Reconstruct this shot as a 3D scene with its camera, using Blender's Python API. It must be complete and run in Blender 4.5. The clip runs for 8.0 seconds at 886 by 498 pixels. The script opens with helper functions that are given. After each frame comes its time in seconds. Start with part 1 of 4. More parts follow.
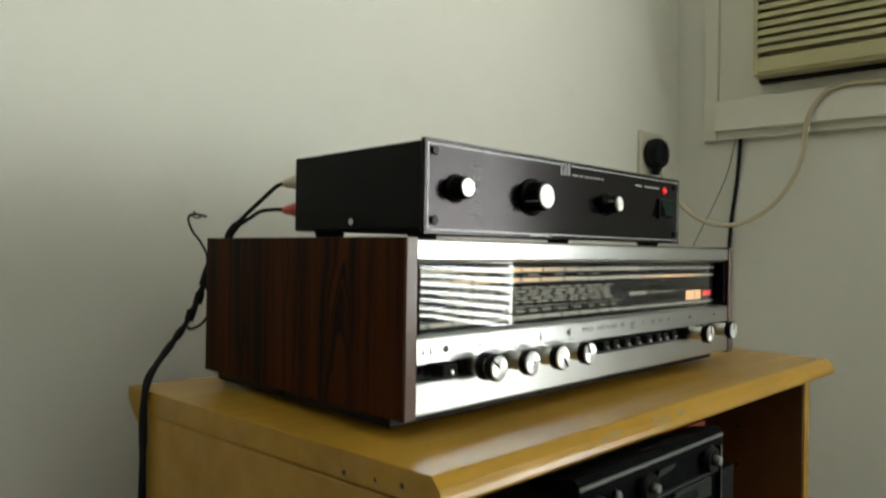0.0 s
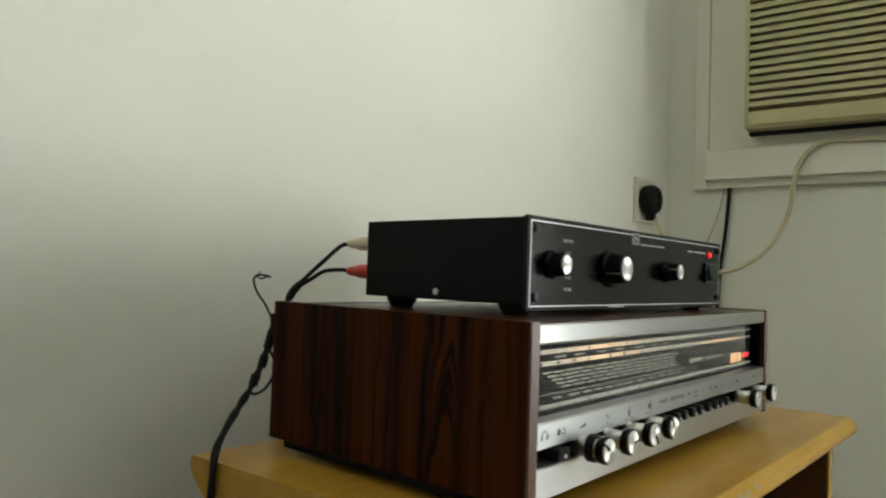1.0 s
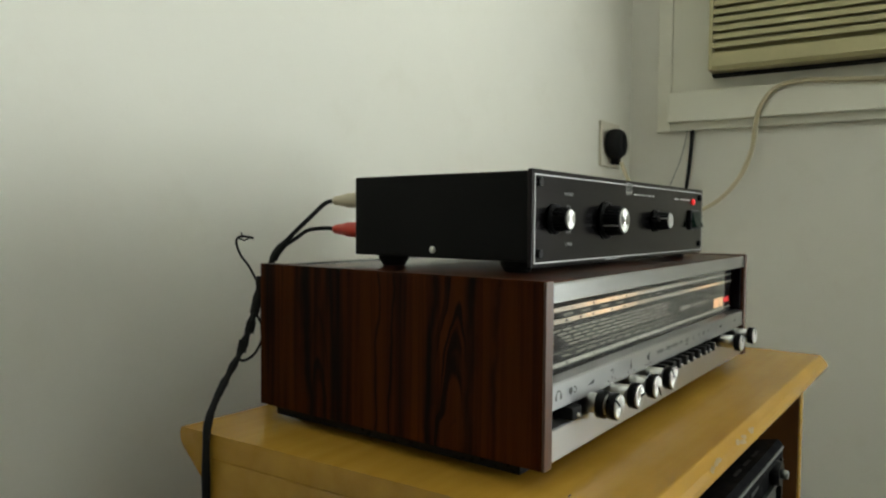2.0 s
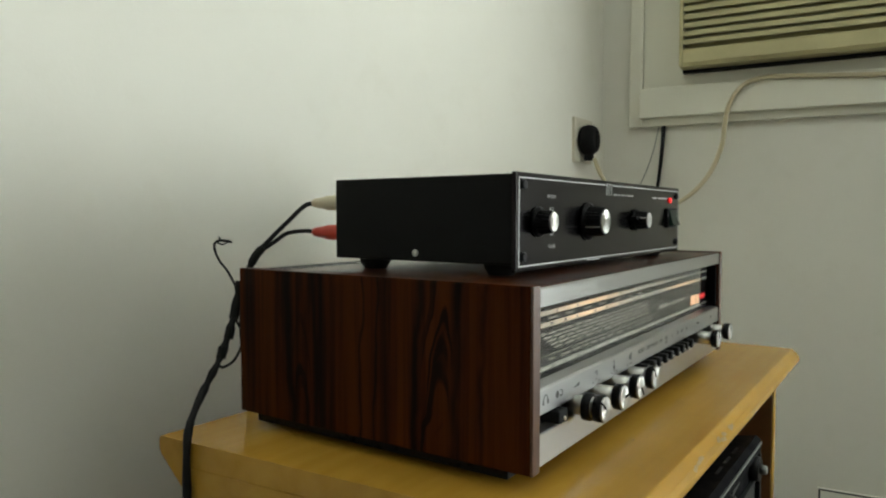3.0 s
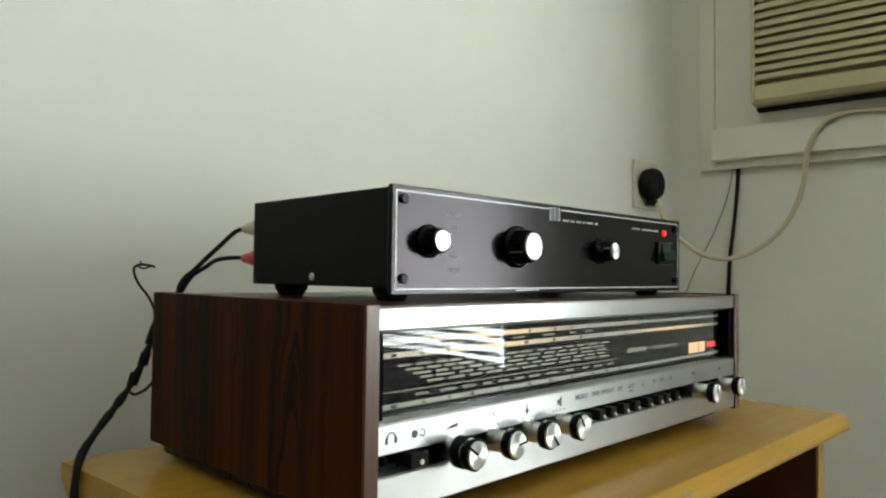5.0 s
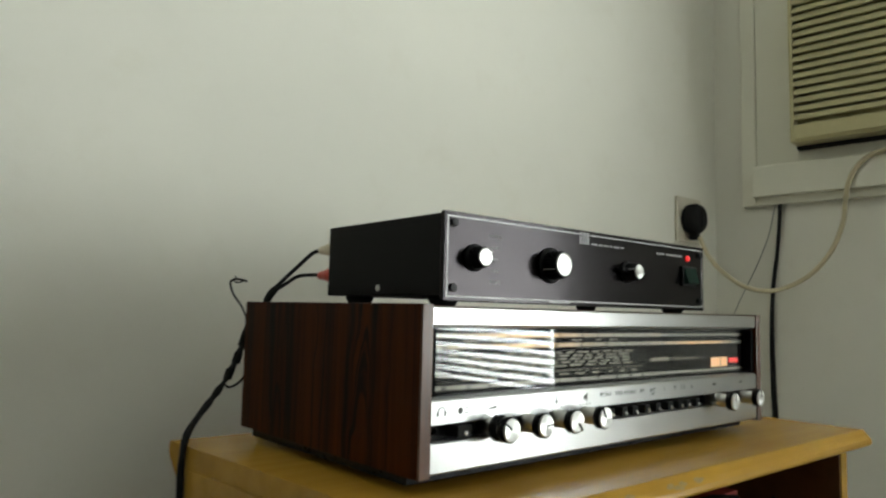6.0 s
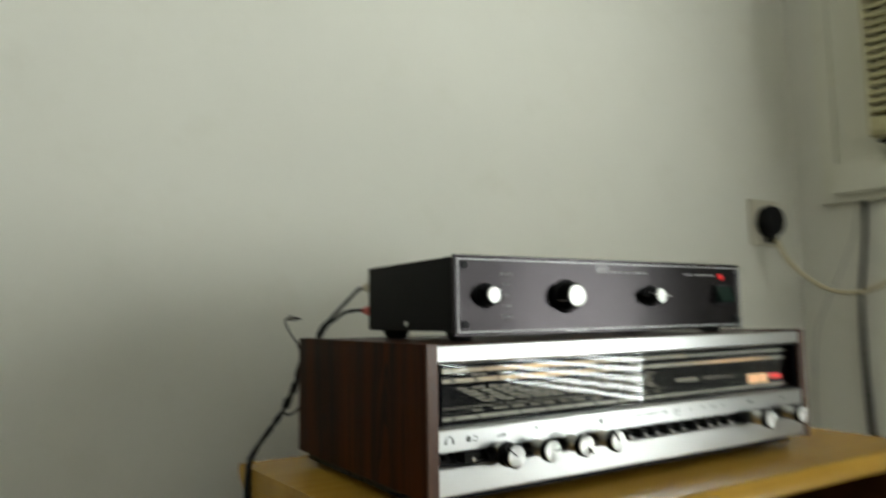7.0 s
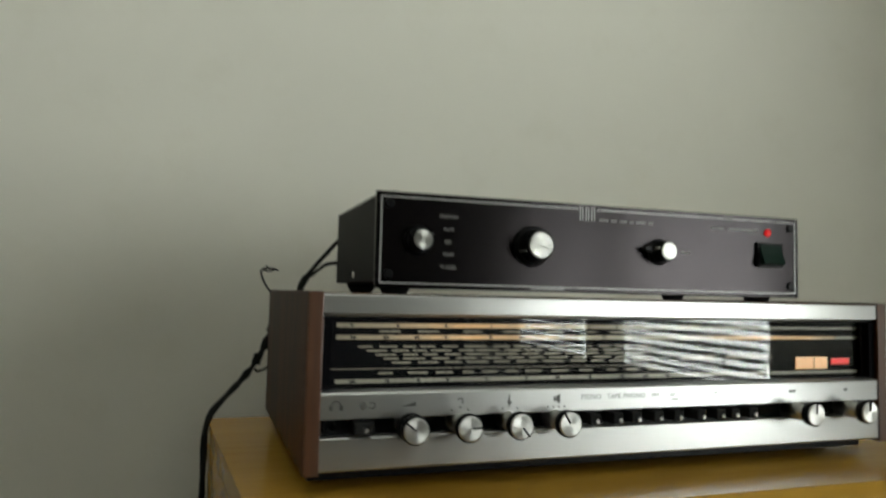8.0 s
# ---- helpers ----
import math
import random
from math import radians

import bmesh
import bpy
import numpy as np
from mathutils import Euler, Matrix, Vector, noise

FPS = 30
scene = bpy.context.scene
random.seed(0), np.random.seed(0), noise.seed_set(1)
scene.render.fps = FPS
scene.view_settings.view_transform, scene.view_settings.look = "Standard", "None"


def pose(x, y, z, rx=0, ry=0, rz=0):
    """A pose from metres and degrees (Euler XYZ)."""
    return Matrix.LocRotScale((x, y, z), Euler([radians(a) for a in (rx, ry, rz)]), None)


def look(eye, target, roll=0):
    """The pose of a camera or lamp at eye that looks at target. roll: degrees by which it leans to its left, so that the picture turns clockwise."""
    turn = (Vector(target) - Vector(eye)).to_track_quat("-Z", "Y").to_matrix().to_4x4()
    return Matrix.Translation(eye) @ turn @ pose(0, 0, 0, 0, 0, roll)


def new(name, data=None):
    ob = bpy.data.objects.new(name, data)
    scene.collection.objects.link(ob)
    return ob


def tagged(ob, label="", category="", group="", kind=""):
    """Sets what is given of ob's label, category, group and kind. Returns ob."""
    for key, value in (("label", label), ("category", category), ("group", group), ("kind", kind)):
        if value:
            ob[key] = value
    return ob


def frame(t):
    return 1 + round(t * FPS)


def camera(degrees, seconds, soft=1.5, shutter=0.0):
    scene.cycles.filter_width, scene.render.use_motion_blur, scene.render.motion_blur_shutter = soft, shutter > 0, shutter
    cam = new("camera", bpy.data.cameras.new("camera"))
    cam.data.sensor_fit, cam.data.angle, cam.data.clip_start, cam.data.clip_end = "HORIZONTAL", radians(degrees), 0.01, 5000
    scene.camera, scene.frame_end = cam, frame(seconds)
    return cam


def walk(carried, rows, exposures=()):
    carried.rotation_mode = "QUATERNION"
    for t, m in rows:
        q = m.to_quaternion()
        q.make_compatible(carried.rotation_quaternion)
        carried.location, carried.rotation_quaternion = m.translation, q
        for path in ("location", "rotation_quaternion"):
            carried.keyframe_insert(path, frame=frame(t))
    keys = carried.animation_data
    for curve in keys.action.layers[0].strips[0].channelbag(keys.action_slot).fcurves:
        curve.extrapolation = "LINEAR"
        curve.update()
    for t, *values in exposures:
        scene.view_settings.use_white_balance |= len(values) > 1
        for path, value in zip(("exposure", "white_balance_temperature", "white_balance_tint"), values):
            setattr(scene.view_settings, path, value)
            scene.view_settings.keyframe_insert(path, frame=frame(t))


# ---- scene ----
cam = camera(65.0, 8.0, 2.1, 0.5)
PATH = [
    (0, (-0.355, -0.41, 0.871), (1.046, 1.017, 0.88), 0.8),
    (0.5, (-0.405, -0.356, 0.908), (1.088, 0.973, 0.971), 0.8),
    (1, (-0.45, -0.306, 0.917), (1.052, 1.012, 0.993), 2.0),
    (1.5, (-0.459, -0.276, 0.925), (1.079, 1.002, 0.906), 1.2),
    (2.8, (-0.459, -0.238, 0.933), (1.184, 0.898, 0.832), 0.2),
    (3, (-0.462, -0.242, 0.937), (1.18, 0.895, 0.84), -0.0),
    (3.5, (-0.45, -0.263, 0.945), (1.163, 0.911, 0.8), -0.5),
    (4, (-0.376, -0.297, 0.949), (1.089, 1.042, 0.701), -2.0),
    (4.4, (-0.294, -0.324, 0.938), (1.075, 1.114, 0.705), -0.8),
    (4.5, (-0.281, -0.336, 0.947), (1.094, 1.109, 0.806), -0.4),
    (4.6, (-0.274, -0.334, 0.945), (1.124, 1.095, 0.871), 0.9),
    (4.7, (-0.273, -0.339, 0.932), (1.143, 1.073, 0.905), 1.2),
    (5.8, (-0.352, -0.441, 0.882), (0.982, 1.036, 1.09), 2.1),
    (6, (-0.362, -0.459, 0.876), (0.928, 1.059, 1.057), 1.4),
    (6.5, (-0.401, -0.512, 0.894), (0.891, 1.011, 1.014), 0.4),
    (6.9, (-0.347, -0.558, 0.911), (0.805, 1.071, 1.055), -1.4),
    (7, (-0.326, -0.573, 0.909), (0.719, 1.121, 1.102), -0.9),
    (7.1, (-0.296, -0.586, 0.906), (0.634, 1.174, 1.112), -0.2),
    (7.5, (-0.173, -0.619, 0.892), (0.554, 1.237, 1.060), 2.15),
    (7.6, (-0.153, -0.610, 0.896), (0.560, 1.254, 1.036), 2.1),
    (7.9, (-0.089, -0.580, 0.886), (0.560, 1.306, 1.036), 1.5),
    (8, (-0.068, -0.561, 0.883), (0.563, 1.332, 1.011), 1.3),
]
walk(cam, [(t, look(eye, target, roll)) for t, eye, target, roll in PATH],
     exposures=[(0.0, 0.02, 6630, 10), (1.0, 0.16, 6540, 10), (1.5, 0.17, 6500, 10), (3.5, 0.33, 6340, 10), (4.5, 0.30, 6280, 10), (6.0, -0.09, 6460, 10), (6.5, -0.10, 6490, 10), (7.0, -0.2, 6520, 10), (7.5, -0.44, 6540, 10), (8.0, -0.52, 6610, 10)])

# ---- world and light ----
world = bpy.data.worlds.new("world")
scene.world = world
world.use_nodes = True
wn = world.node_tree.nodes
sky = wn.new("ShaderNodeTexSky")
sky.sky_type, sky.sun_disc, sky.sun_elevation, sky.sun_rotation = "NISHITA", False, radians(50), radians(100)
wn["Background"].inputs["Strength"].default_value = 0.1
world.node_tree.links.new(sky.outputs["Color"], wn["Background"].inputs["Color"])

# rooms and openings, in metres
WALL_X, WALL_Y = 1.575, 0.575
WEST, SOUTH, EAST, TOP = -3.0, -4.9, 2.4, 2.6
WINDOWS = [(-2.26, -1.26, 0.56, 2.05), (-3.62, -2.64, 0.56, 2.05)]
SLAT_TILT = (-40, -58)
AC = (-0.33, 0.328, 1.372, 1.79)
# the east wall stands a little out of square; what belongs to it is turned about the room's corner
SKEW = Matrix.Translation((WALL_X, WALL_Y, 0)) @ Matrix.Rotation(radians(5.4), 4, "Z") @ Matrix.Translation((-WALL_X, -WALL_Y, 0))
TURNED = [Matrix.Identity(4)]
DESK = 0.72
# the receiver stands a touch askew on the cabinet
ASKEW = Matrix.Translation((0.007, 0.001, 0)) @ Matrix.Rotation(radians(0.62), 4, "Z") @ Matrix.Translation((-0.007, 0, 0))


def window_light(y0, y1, z0, z1, watts):
    """The overcast sky's light in one window opening."""
    data = bpy.data.lights.new("window_daylight", "AREA")
    data.shape, data.size, data.size_y = "RECTANGLE", y1 - y0, z1 - z0
    data.energy, data.color = watts, (0.935, 1.0, 0.965)
    ob = new("window_daylight", data)
    ob.matrix_world = SKEW @ look((WALL_X + 0.014, (y0 + y1) / 2, (z0 + z1) / 2), (0, (y0 + y1) / 2, (z0 + z1) / 2))
    return ob


for w in WINDOWS:
    window_light(*w, 156.0)


# ---- materials ----
class Net:
    """A small node tree writer for one material."""

    def __init__(self, name):
        self.mat = bpy.data.materials.new(name)
        self.mat.use_nodes = True
        self.tree = self.mat.node_tree
        self.bsdf = self.tree.nodes["Principled BSDF"]
        self.coord = self.tree.nodes.new("ShaderNodeTexCoord").outputs["Object"]

    def node(self, kind, **values):
        n = self.tree.nodes.new(kind)
        for key, value in values.items():
            n.inputs[key.replace("_", " ")].default_value = value
        return n

    def link(self, a, b):
        self.tree.links.new(a, b)

    def set(self, key, value):
        self.bsdf.inputs[key].default_value = value

    def mapped(self, scale=(1, 1, 1), location=(0, 0, 0)):
        n = self.node("ShaderNodeMapping", Scale=scale, Location=location)
        self.link(self.coord, n.inputs["Vector"])
        return n.outputs["Vector"]

    def noise(self, scale, detail=4.0, rough=0.55, stretch=(1, 1, 1), moved=(0, 0, 0)):
        n = self.node("ShaderNodeTexNoise", Scale=scale, Detail=detail, Roughness=rough)
        self.link(self.mapped(stretch, moved), n.inputs["Vector"])
        return n.outputs["Fac"]

    def ramp(self, fac, *stops):
        n = self.tree.nodes.new("ShaderNodeValToRGB")
        e = n.color_ramp.elements
        while len(e) < len(stops):
            e.new(0.5)
        for k, (at, c) in zip(e, stops):
            k.position = at
            k.color = (*c, 1) if len(c) == 3 else c
        self.link(fac, n.inputs["Fac"])
        return n.outputs["Color"]

    def math(self, op, a, b):
        n = self.tree.nodes.new("ShaderNodeMath")
        n.operation = op
        for k, v in enumerate((a, b)):
            if isinstance(v, (int, float)):
                n.inputs[k].default_value = v
            else:
                self.link(v, n.inputs[k])
        return n.outputs["Value"]

    def mix(self, fac, a, b, blend="MIX"):
        n = self.tree.nodes.new("ShaderNodeMix")
        n.data_type, n.blend_type = "RGBA", blend
        for key, v in (("Factor", fac), ("A", a), ("B", b)):
            socket = [s for s in n.inputs if s.name == key and s.enabled][0]
            if isinstance(v, (int, float)):
                socket.default_value = v
            elif isinstance(v, tuple):
                socket.default_value = (*v, 1)
            else:
                self.link(v, socket)
        return [s for s in n.outputs if s.enabled][0]

    def bump(self, height, strength, distance=0.001):
        n = self.node("ShaderNodeBump", Strength=strength, Distance=distance)
        self.link(height, n.inputs["Height"])
        self.link(n.outputs["Normal"], self.bsdf.inputs["Normal"])


def shade(c, k):
    return tuple(min(1.0, v * k) for v in c)


def surface(name, colour, rough, metal=0.0, vary=0.12, coarse=4.0, fine=60.0, relief=0.1, relief_size=0.0006, coat=0.0, stretch=(1, 1, 1)):
    """A plain painted, plastic or metal surface, uneven at two scales."""
    n = Net(name)
    a = n.noise(coarse, 4, 0.6, stretch)
    b = n.noise(fine, 3, 0.6, stretch)
    c = n.ramp(a, (0.3, shade(colour, 1 - vary)), (0.7, shade(colour, 1 + vary)))
    d = n.ramp(b, (0.35, shade((1, 1, 1), 1 - vary * 0.5)), (0.65, (1, 1, 1)))
    n.link(n.mix(1.0, c, d, "MULTIPLY"), n.bsdf.inputs["Base Color"])
    r = n.ramp(b, (0.3, shade((rough,) * 3, 0.85)), (0.7, shade((rough,) * 3, 1.15)))
    n.link(r, n.bsdf.inputs["Roughness"])
    n.set("Metallic", metal)
    n.set("Coat Weight", coat)
    n.set("Coat Roughness", 0.2)
    if max(colour) < 0.05:
        n.set("Specular IOR Level", 0.02 if max(colour) < 0.0055 else 0.10)
    if relief:
        n.bump(b, relief, relief_size)
    return n.mat


def wall_paint(name, colour):
    """Old emulsion with roller texture, faint smudges and stains."""
    n = Net(name)
    big, mid, fine = n.noise(1.3, 5, 0.6), n.noise(9, 5, 0.65), n.noise(170, 3, 0.6)
    c = n.ramp(big, (0.3, shade(colour, 0.95)), (0.7, shade(colour, 1.03)))
    s = n.ramp(mid, (0.25, (0.965, 0.96, 0.945)), (0.45, (1, 1, 1)))
    n.link(n.mix(1.0, c, s, "MULTIPLY"), n.bsdf.inputs["Base Color"])
    n.set("Roughness", 0.7)
    n.set("Specular IOR Level", 0.25)
    n.bump(fine, 0.25, 0.0008)
    return n.mat


def rosewood(name, gloss):
    """Dark red rosewood veneer: upright figure, two flat-sawn arches and black heart streaks."""
    n = Net(name)
    wob = n.noise(7.0, 4, 0.6, (1, 1, 0.55))
    sep = n.node("ShaderNodeSeparateXYZ")
    n.link(n.coord, sep.inputs[0])
    sway = n.math("MULTIPLY", n.math("SUBTRACT", wob, 0.5), 0.055)
    y = n.math("ADD", n.math("ADD", sep.outputs["Y"], n.math("MULTIPLY", sep.outputs["X"], 0.6)), sway)
    # arches: lines of equal height over a parabola, mirrored about each heart
    fold = n.math("PINGPONG", n.math("SUBTRACT", y, 0.088), 0.084)
    arch = n.math("ADD", n.math("ADD", sep.outputs["Z"], 0.055), n.math("MULTIPLY", n.math("MULTIPLY", fold, fold), 420.0))
    rings = n.node("ShaderNodeTexNoise", Scale=1.0, Detail=2.0, Roughness=0.5)
    spot = n.node("ShaderNodeCombineXYZ")
    n.link(n.math("MULTIPLY", arch, 21.0), spot.inputs["X"])
    n.link(n.math("MULTIPLY", y, 16.0), spot.inputs["Y"])
    n.link(spot.outputs["Vector"], rings.inputs["Vector"])
    streak = n.noise(30.0, 4, 0.6, (0.5, 1, 0.05), (0, 0.034, 0))
    fine = n.noise(75.0, 3, 0.6, (0.5, 1, 0.035))
    broad = n.noise(8.0, 2, 0.5, (0.5, 1, 0.10), (0, 0.11, 0))
    figure = n.math("ADD", n.math("MULTIPLY", streak, 0.40), n.math("ADD", n.math("MULTIPLY", broad, 0.20), n.math("MULTIPLY", fine, 0.40)))
    c = n.ramp(figure, (0.385, (0.0050, 0.0014, 0.0007)), (0.43, (0.019, 0.0038, 0.0005)), (0.48, (0.042, 0.0085, 0.0007)), (0.58, (0.064, 0.0142, 0.0010)))
    near = n.ramp(fold, (0.014, (1, 1, 1)), (0.026, (0, 0, 0)))
    line = n.ramp(rings.outputs["Fac"], (0.40, (1, 1, 1)), (0.47, (0, 0, 0)))
    dark = n.math("MULTIPLY", near, n.math("MULTIPLY", line, 0.9))
    # black streaks that run the height of the sheet
    for centre, width, depth in ((0.268, 0.0060, 1.0), (0.236, 0.0034, 0.95), (0.176, 0.0016, 0.85), (0.158, 0.0016, 0.85), (0.112, 0.0045, 0.95), (0.074, 0.0068, 1.0), (0.052, 0.0022, 0.8)):
        d = n.math("DIVIDE", n.math("SUBTRACT", y, centre), width)
        bell = n.math("MULTIPLY", n.math("POWER", 2.718, n.math("MULTIPLY", n.math("MULTIPLY", d, d), -1.0)), depth)
        dark = n.math("MAXIMUM", dark, bell)
    broken = n.ramp(n.noise(22.0, 4, 0.65, (1, 1, 0.12), (0, 0, 0.3)), (0.32, (0.35, 0.35, 0.35)), (0.50, (1, 1, 1)))
    c = n.mix(n.math("MULTIPLY", dark, broken), c, (0.0030, 0.0014, 0.0011))
    pores = n.noise(160.0, 2, 0.5, (1, 1, 0.02))
    p = n.ramp(pores, (0.34, (0.62, 0.58, 0.55)), (0.48, (1, 1, 1)))
    n.link(n.mix(1.0, c, p, "MULTIPLY"), n.bsdf.inputs["Base Color"])
    n.set("Roughness", 0.40)
    n.set("Specular IOR Level", 0.06)
    n.set("Coat Weight", gloss)
    n.set("Coat Roughness", 0.22)
    n.bump(pores, 0.12, 0.0003)
    return n.mat


def desk_wood(name, light, dark, rough=0.28):
    """Honey-coloured varnished veneer with long grain, scuffs and small dark nicks."""
    n = Net(name)
    grain = n.noise(9.0, 6, 0.6, (0.25, 3.5, 3.5))
    cloud = n.noise(6.0, 4, 0.6)
    c = n.ramp(grain, (0.28, dark), (0.68, light))
    s = n.ramp(cloud, (0.3, (0.84, 0.81, 0.72)), (0.62, (1, 1, 1)))
    c = n.mix(1.0, c, s, "MULTIPLY")
    n.link(c, n.bsdf.inputs["Base Color"])
    n.link(n.ramp(cloud, (0.3, (rough * 1.12,) * 3), (0.7, (rough * 0.92,) * 3)), n.bsdf.inputs["Roughness"])
    n.set("Specular IOR Level", 0.36)
    n.bump(grain, 0.02, 0.0004)
    return n.mat


def brushed(name, colour, rough, along=(0.02, 1, 1), lines=900.0, across=0.0):
    """Metal brushed along x."""
    n = Net(name)
    hair = n.noise(lines, 3, 0.7, along)
    smut = n.noise(14.0, 4, 0.6)
    c = n.ramp(hair, (0.3, shade(colour, 0.985)), (0.7, shade(colour, 1.01)))
    s = n.ramp(smut, (0.3, (0.975, 0.975, 0.965)), (0.6, (1, 1, 1)))
    n.link(n.mix(1.0, c, s, "MULTIPLY"), n.bsdf.inputs["Base Color"])
    n.set("Roughness", rough)
    n.set("Metallic", 1.0)
    if across:
        # the brush marks run along x and scatter the light up and down
        n.set("Anisotropic", across)
        tangent = n.tree.nodes.new("ShaderNodeTangent")
        tangent.direction_type, tangent.axis = "RADIAL", "X"
        n.link(tangent.outputs["Tangent"], n.bsdf.inputs["Tangent"])
    return n.mat


def spun(name, colour, rough, wedge=0.9):
    """Metal turned on a lathe: fine rings that throw the light into wedges."""
    n = Net(name)
    smut = n.noise(90.0, 3, 0.6)
    n.link(n.ramp(smut, (0.3, shade(colour, 0.85)), (0.7, shade(colour, 1.1))), n.bsdf.inputs["Base Color"])
    n.set("Metallic", 1.0)
    n.set("Roughness", rough)
    n.set("Anisotropic", wedge)
    tangent = n.tree.nodes.new("ShaderNodeTangent")
    tangent.direction_type, tangent.axis = "RADIAL", "Y"
    n.link(tangent.outputs["Tangent"], n.bsdf.inputs["Tangent"])
    return n.mat


def glowing(name, colour, strength, base=None):
    n = Net(name)
    n.set("Base Color", (*(base or colour), 1))
    n.set("Emission Color", (*colour, 1))
    n.set("Emission Strength", strength)
    n.set("Roughness", 0.4)
    return n.mat


def backlit_band():
    """Cream printed scale lit from behind by two small warm bulbs."""
    n = Net("backlit_scale_band")
    sep = n.node("ShaderNodeSeparateXYZ")
    n.link(n.coord, sep.inputs[0])
    lit = 0.0
    for centre, width, amount in ((0.165, 0.075, 1.0), (0.50, 0.075, 1.0)):
        d = n.math("DIVIDE", n.math("SUBTRACT", sep.outputs["X"], centre), width)
        bell = n.math("MULTIPLY", n.math("POWER", 2.718, n.math("MULTIPLY", n.math("MULTIPLY", d, d), -1.0)), amount)
        lit = bell if lit == 0.0 else n.math("ADD", lit, bell)
    patch = n.noise(40.0, 2, 0.5, (1, 0.2, 0.2))
    n.set("Base Color", (0.24, 0.22, 0.16, 1))
    n.set("Emission Color", (1.0, 0.50, 0.14, 1))
    n.link(n.math("MULTIPLY", lit, n.math("MULTIPLY", patch, 1.0)), n.bsdf.inputs["Emission Strength"])
    n.set("Roughness", 0.5)
    return n.mat


def clear_glass(name, tint=(0.95, 0.97, 0.96), ior=1.5):
    n = Net(name)
    n.set("Base Color", (*tint, 1))
    n.set("Roughness", 0.0)
    n.set("IOR", ior)
    n.set("Transmission Weight", 1.0)
    return n.mat


M_WALL = wall_paint("cream_wall_paint", (0.80, 0.785, 0.70))
# unseen walls: dark tones chosen to limit bounce light, not known paint
M_FAR = wall_paint("unseen_south_wall_dark", (0.10, 0.094, 0.08))
M_DIM = wall_paint("unseen_west_wall_dimmed", (0.23, 0.215, 0.18))
M_TRIM = wall_paint("white_gloss_paint", (0.80, 0.785, 0.67))
M_CEIL = wall_paint("ceiling_paint", (0.82, 0.815, 0.77))
M_FLOOR = surface("floor_covering", (0.075, 0.064, 0.050), 0.4, vary=0.2, coarse=3, fine=40)
M_ROSE = rosewood("rosewood_veneer", 0.0)
M_LIPPING = surface("rosewood_lipping", (0.066, 0.0200, 0.0030), 0.45, vary=0.3, coarse=60, fine=240, relief=0.0, coat=0.25, stretch=(1, 1, 0.05))
M_ROSETOP = rosewood("rosewood_polished", 0.6)
M_DESK = desk_wood("honey_veneer", (0.53, 0.305, 0.045), (0.44, 0.235, 0.028), 0.22)
M_EDGE = desk_wood("honey_edge", (0.52, 0.29, 0.065), (0.44, 0.235, 0.045), 0.26)
M_INSIDE = desk_wood("dark_brown_inside", (0.15, 0.070, 0.022), (0.11, 0.050, 0.016), 0.5)
M_ALU = brushed("brushed_aluminium", (0.475, 0.48, 0.475), 0.32, across=0.65)
M_CHROME = brushed("spun_aluminium", (0.56, 0.56, 0.54), 0.34, (1, 1, 1), 300)
M_SPUN = spun("spun_metal_face", (0.62, 0.62, 0.60), 0.36, 0.7)
M_CAP = spun("spun_metal_cap", (0.36, 0.36, 0.34), 0.30)
M_PANEL = brushed("black_anodised_panel", (0.0185, 0.0165, 0.0175), 0.18)
M_CASE = surface("black_textured_paint", (0.0085, 0.0085, 0.0085), 0.55, vary=0.2, fine=700, relief=0.35, relief_size=0.0004)
M_BLACK = surface("black_plastic", (0.007, 0.007, 0.008), 0.30, vary=0.2, fine=200)
M_RUBBER = surface("black_rubber", (0.014, 0.014, 0.014), 0.7, vary=0.2, fine=250)
M_CORD = surface("black_cord", (0.016, 0.016, 0.016), 0.5, vary=0.25, fine=300)
M_DIAL = surface("dial_black", (0.004, 0.004, 0.005), 0.6, vary=0.2)
M_PRINT = surface("printed_cream", (0.21, 0.19, 0.14), 0.6, vary=0.15, coarse=60)
M_INK = surface("printed_black", (0.03, 0.03, 0.03), 0.6)
M_LEGEND = surface("faded_black_print", (0.085, 0.085, 0.08), 0.6)
M_WHITE = surface("printed_white", (0.62, 0.62, 0.60), 0.5)
M_TEXT = surface("faded_white_print", (0.24, 0.24, 0.23), 0.5)
M_SILVER = surface("silver_line", (0.34, 0.34, 0.33), 0.4, metal=0.3)
M_BAND = backlit_band()
M_BANDGREY = surface("scale_band", (0.25, 0.24, 0.19), 0.5, vary=0.15, coarse=40)
M_METER = glowing("lit_meter", (1.0, 0.45, 0.15), 0.6, (0.5, 0.35, 0.2))
M_RED = glowing("red_lamp", (1.0, 0.02, 0.02), 0.62, (0.5, 0.01, 0.01))
M_GLASS = clear_glass("clear_glass")
M_DIALGLASS = clear_glass("dial_acrylic", (0.97, 0.97, 0.96), 1.30)
M_AC = surface("aged_cream_plastic", (0.51, 0.465, 0.255), 0.42, vary=0.08, coarse=5, fine=90, relief=0.05)
# darker cream of the grille: shade between the louvres put into the colour
M_ACDARK = surface("recess_shade", (0.36, 0.32, 0.14), 0.7)
M_PLATE = surface("ivory_plastic", (0.66, 0.62, 0.50), 0.35, vary=0.06)
M_BEIGE = surface("beige_flex", (0.56, 0.49, 0.32), 0.45, vary=0.1, fine=120)
M_REDPLUG = surface("red_plastic", (0.62, 0.045, 0.02), 0.35, vary=0.08)
M_CARTON = surface("dark_red_card", (0.36, 0.028, 0.016), 0.6, vary=0.12)
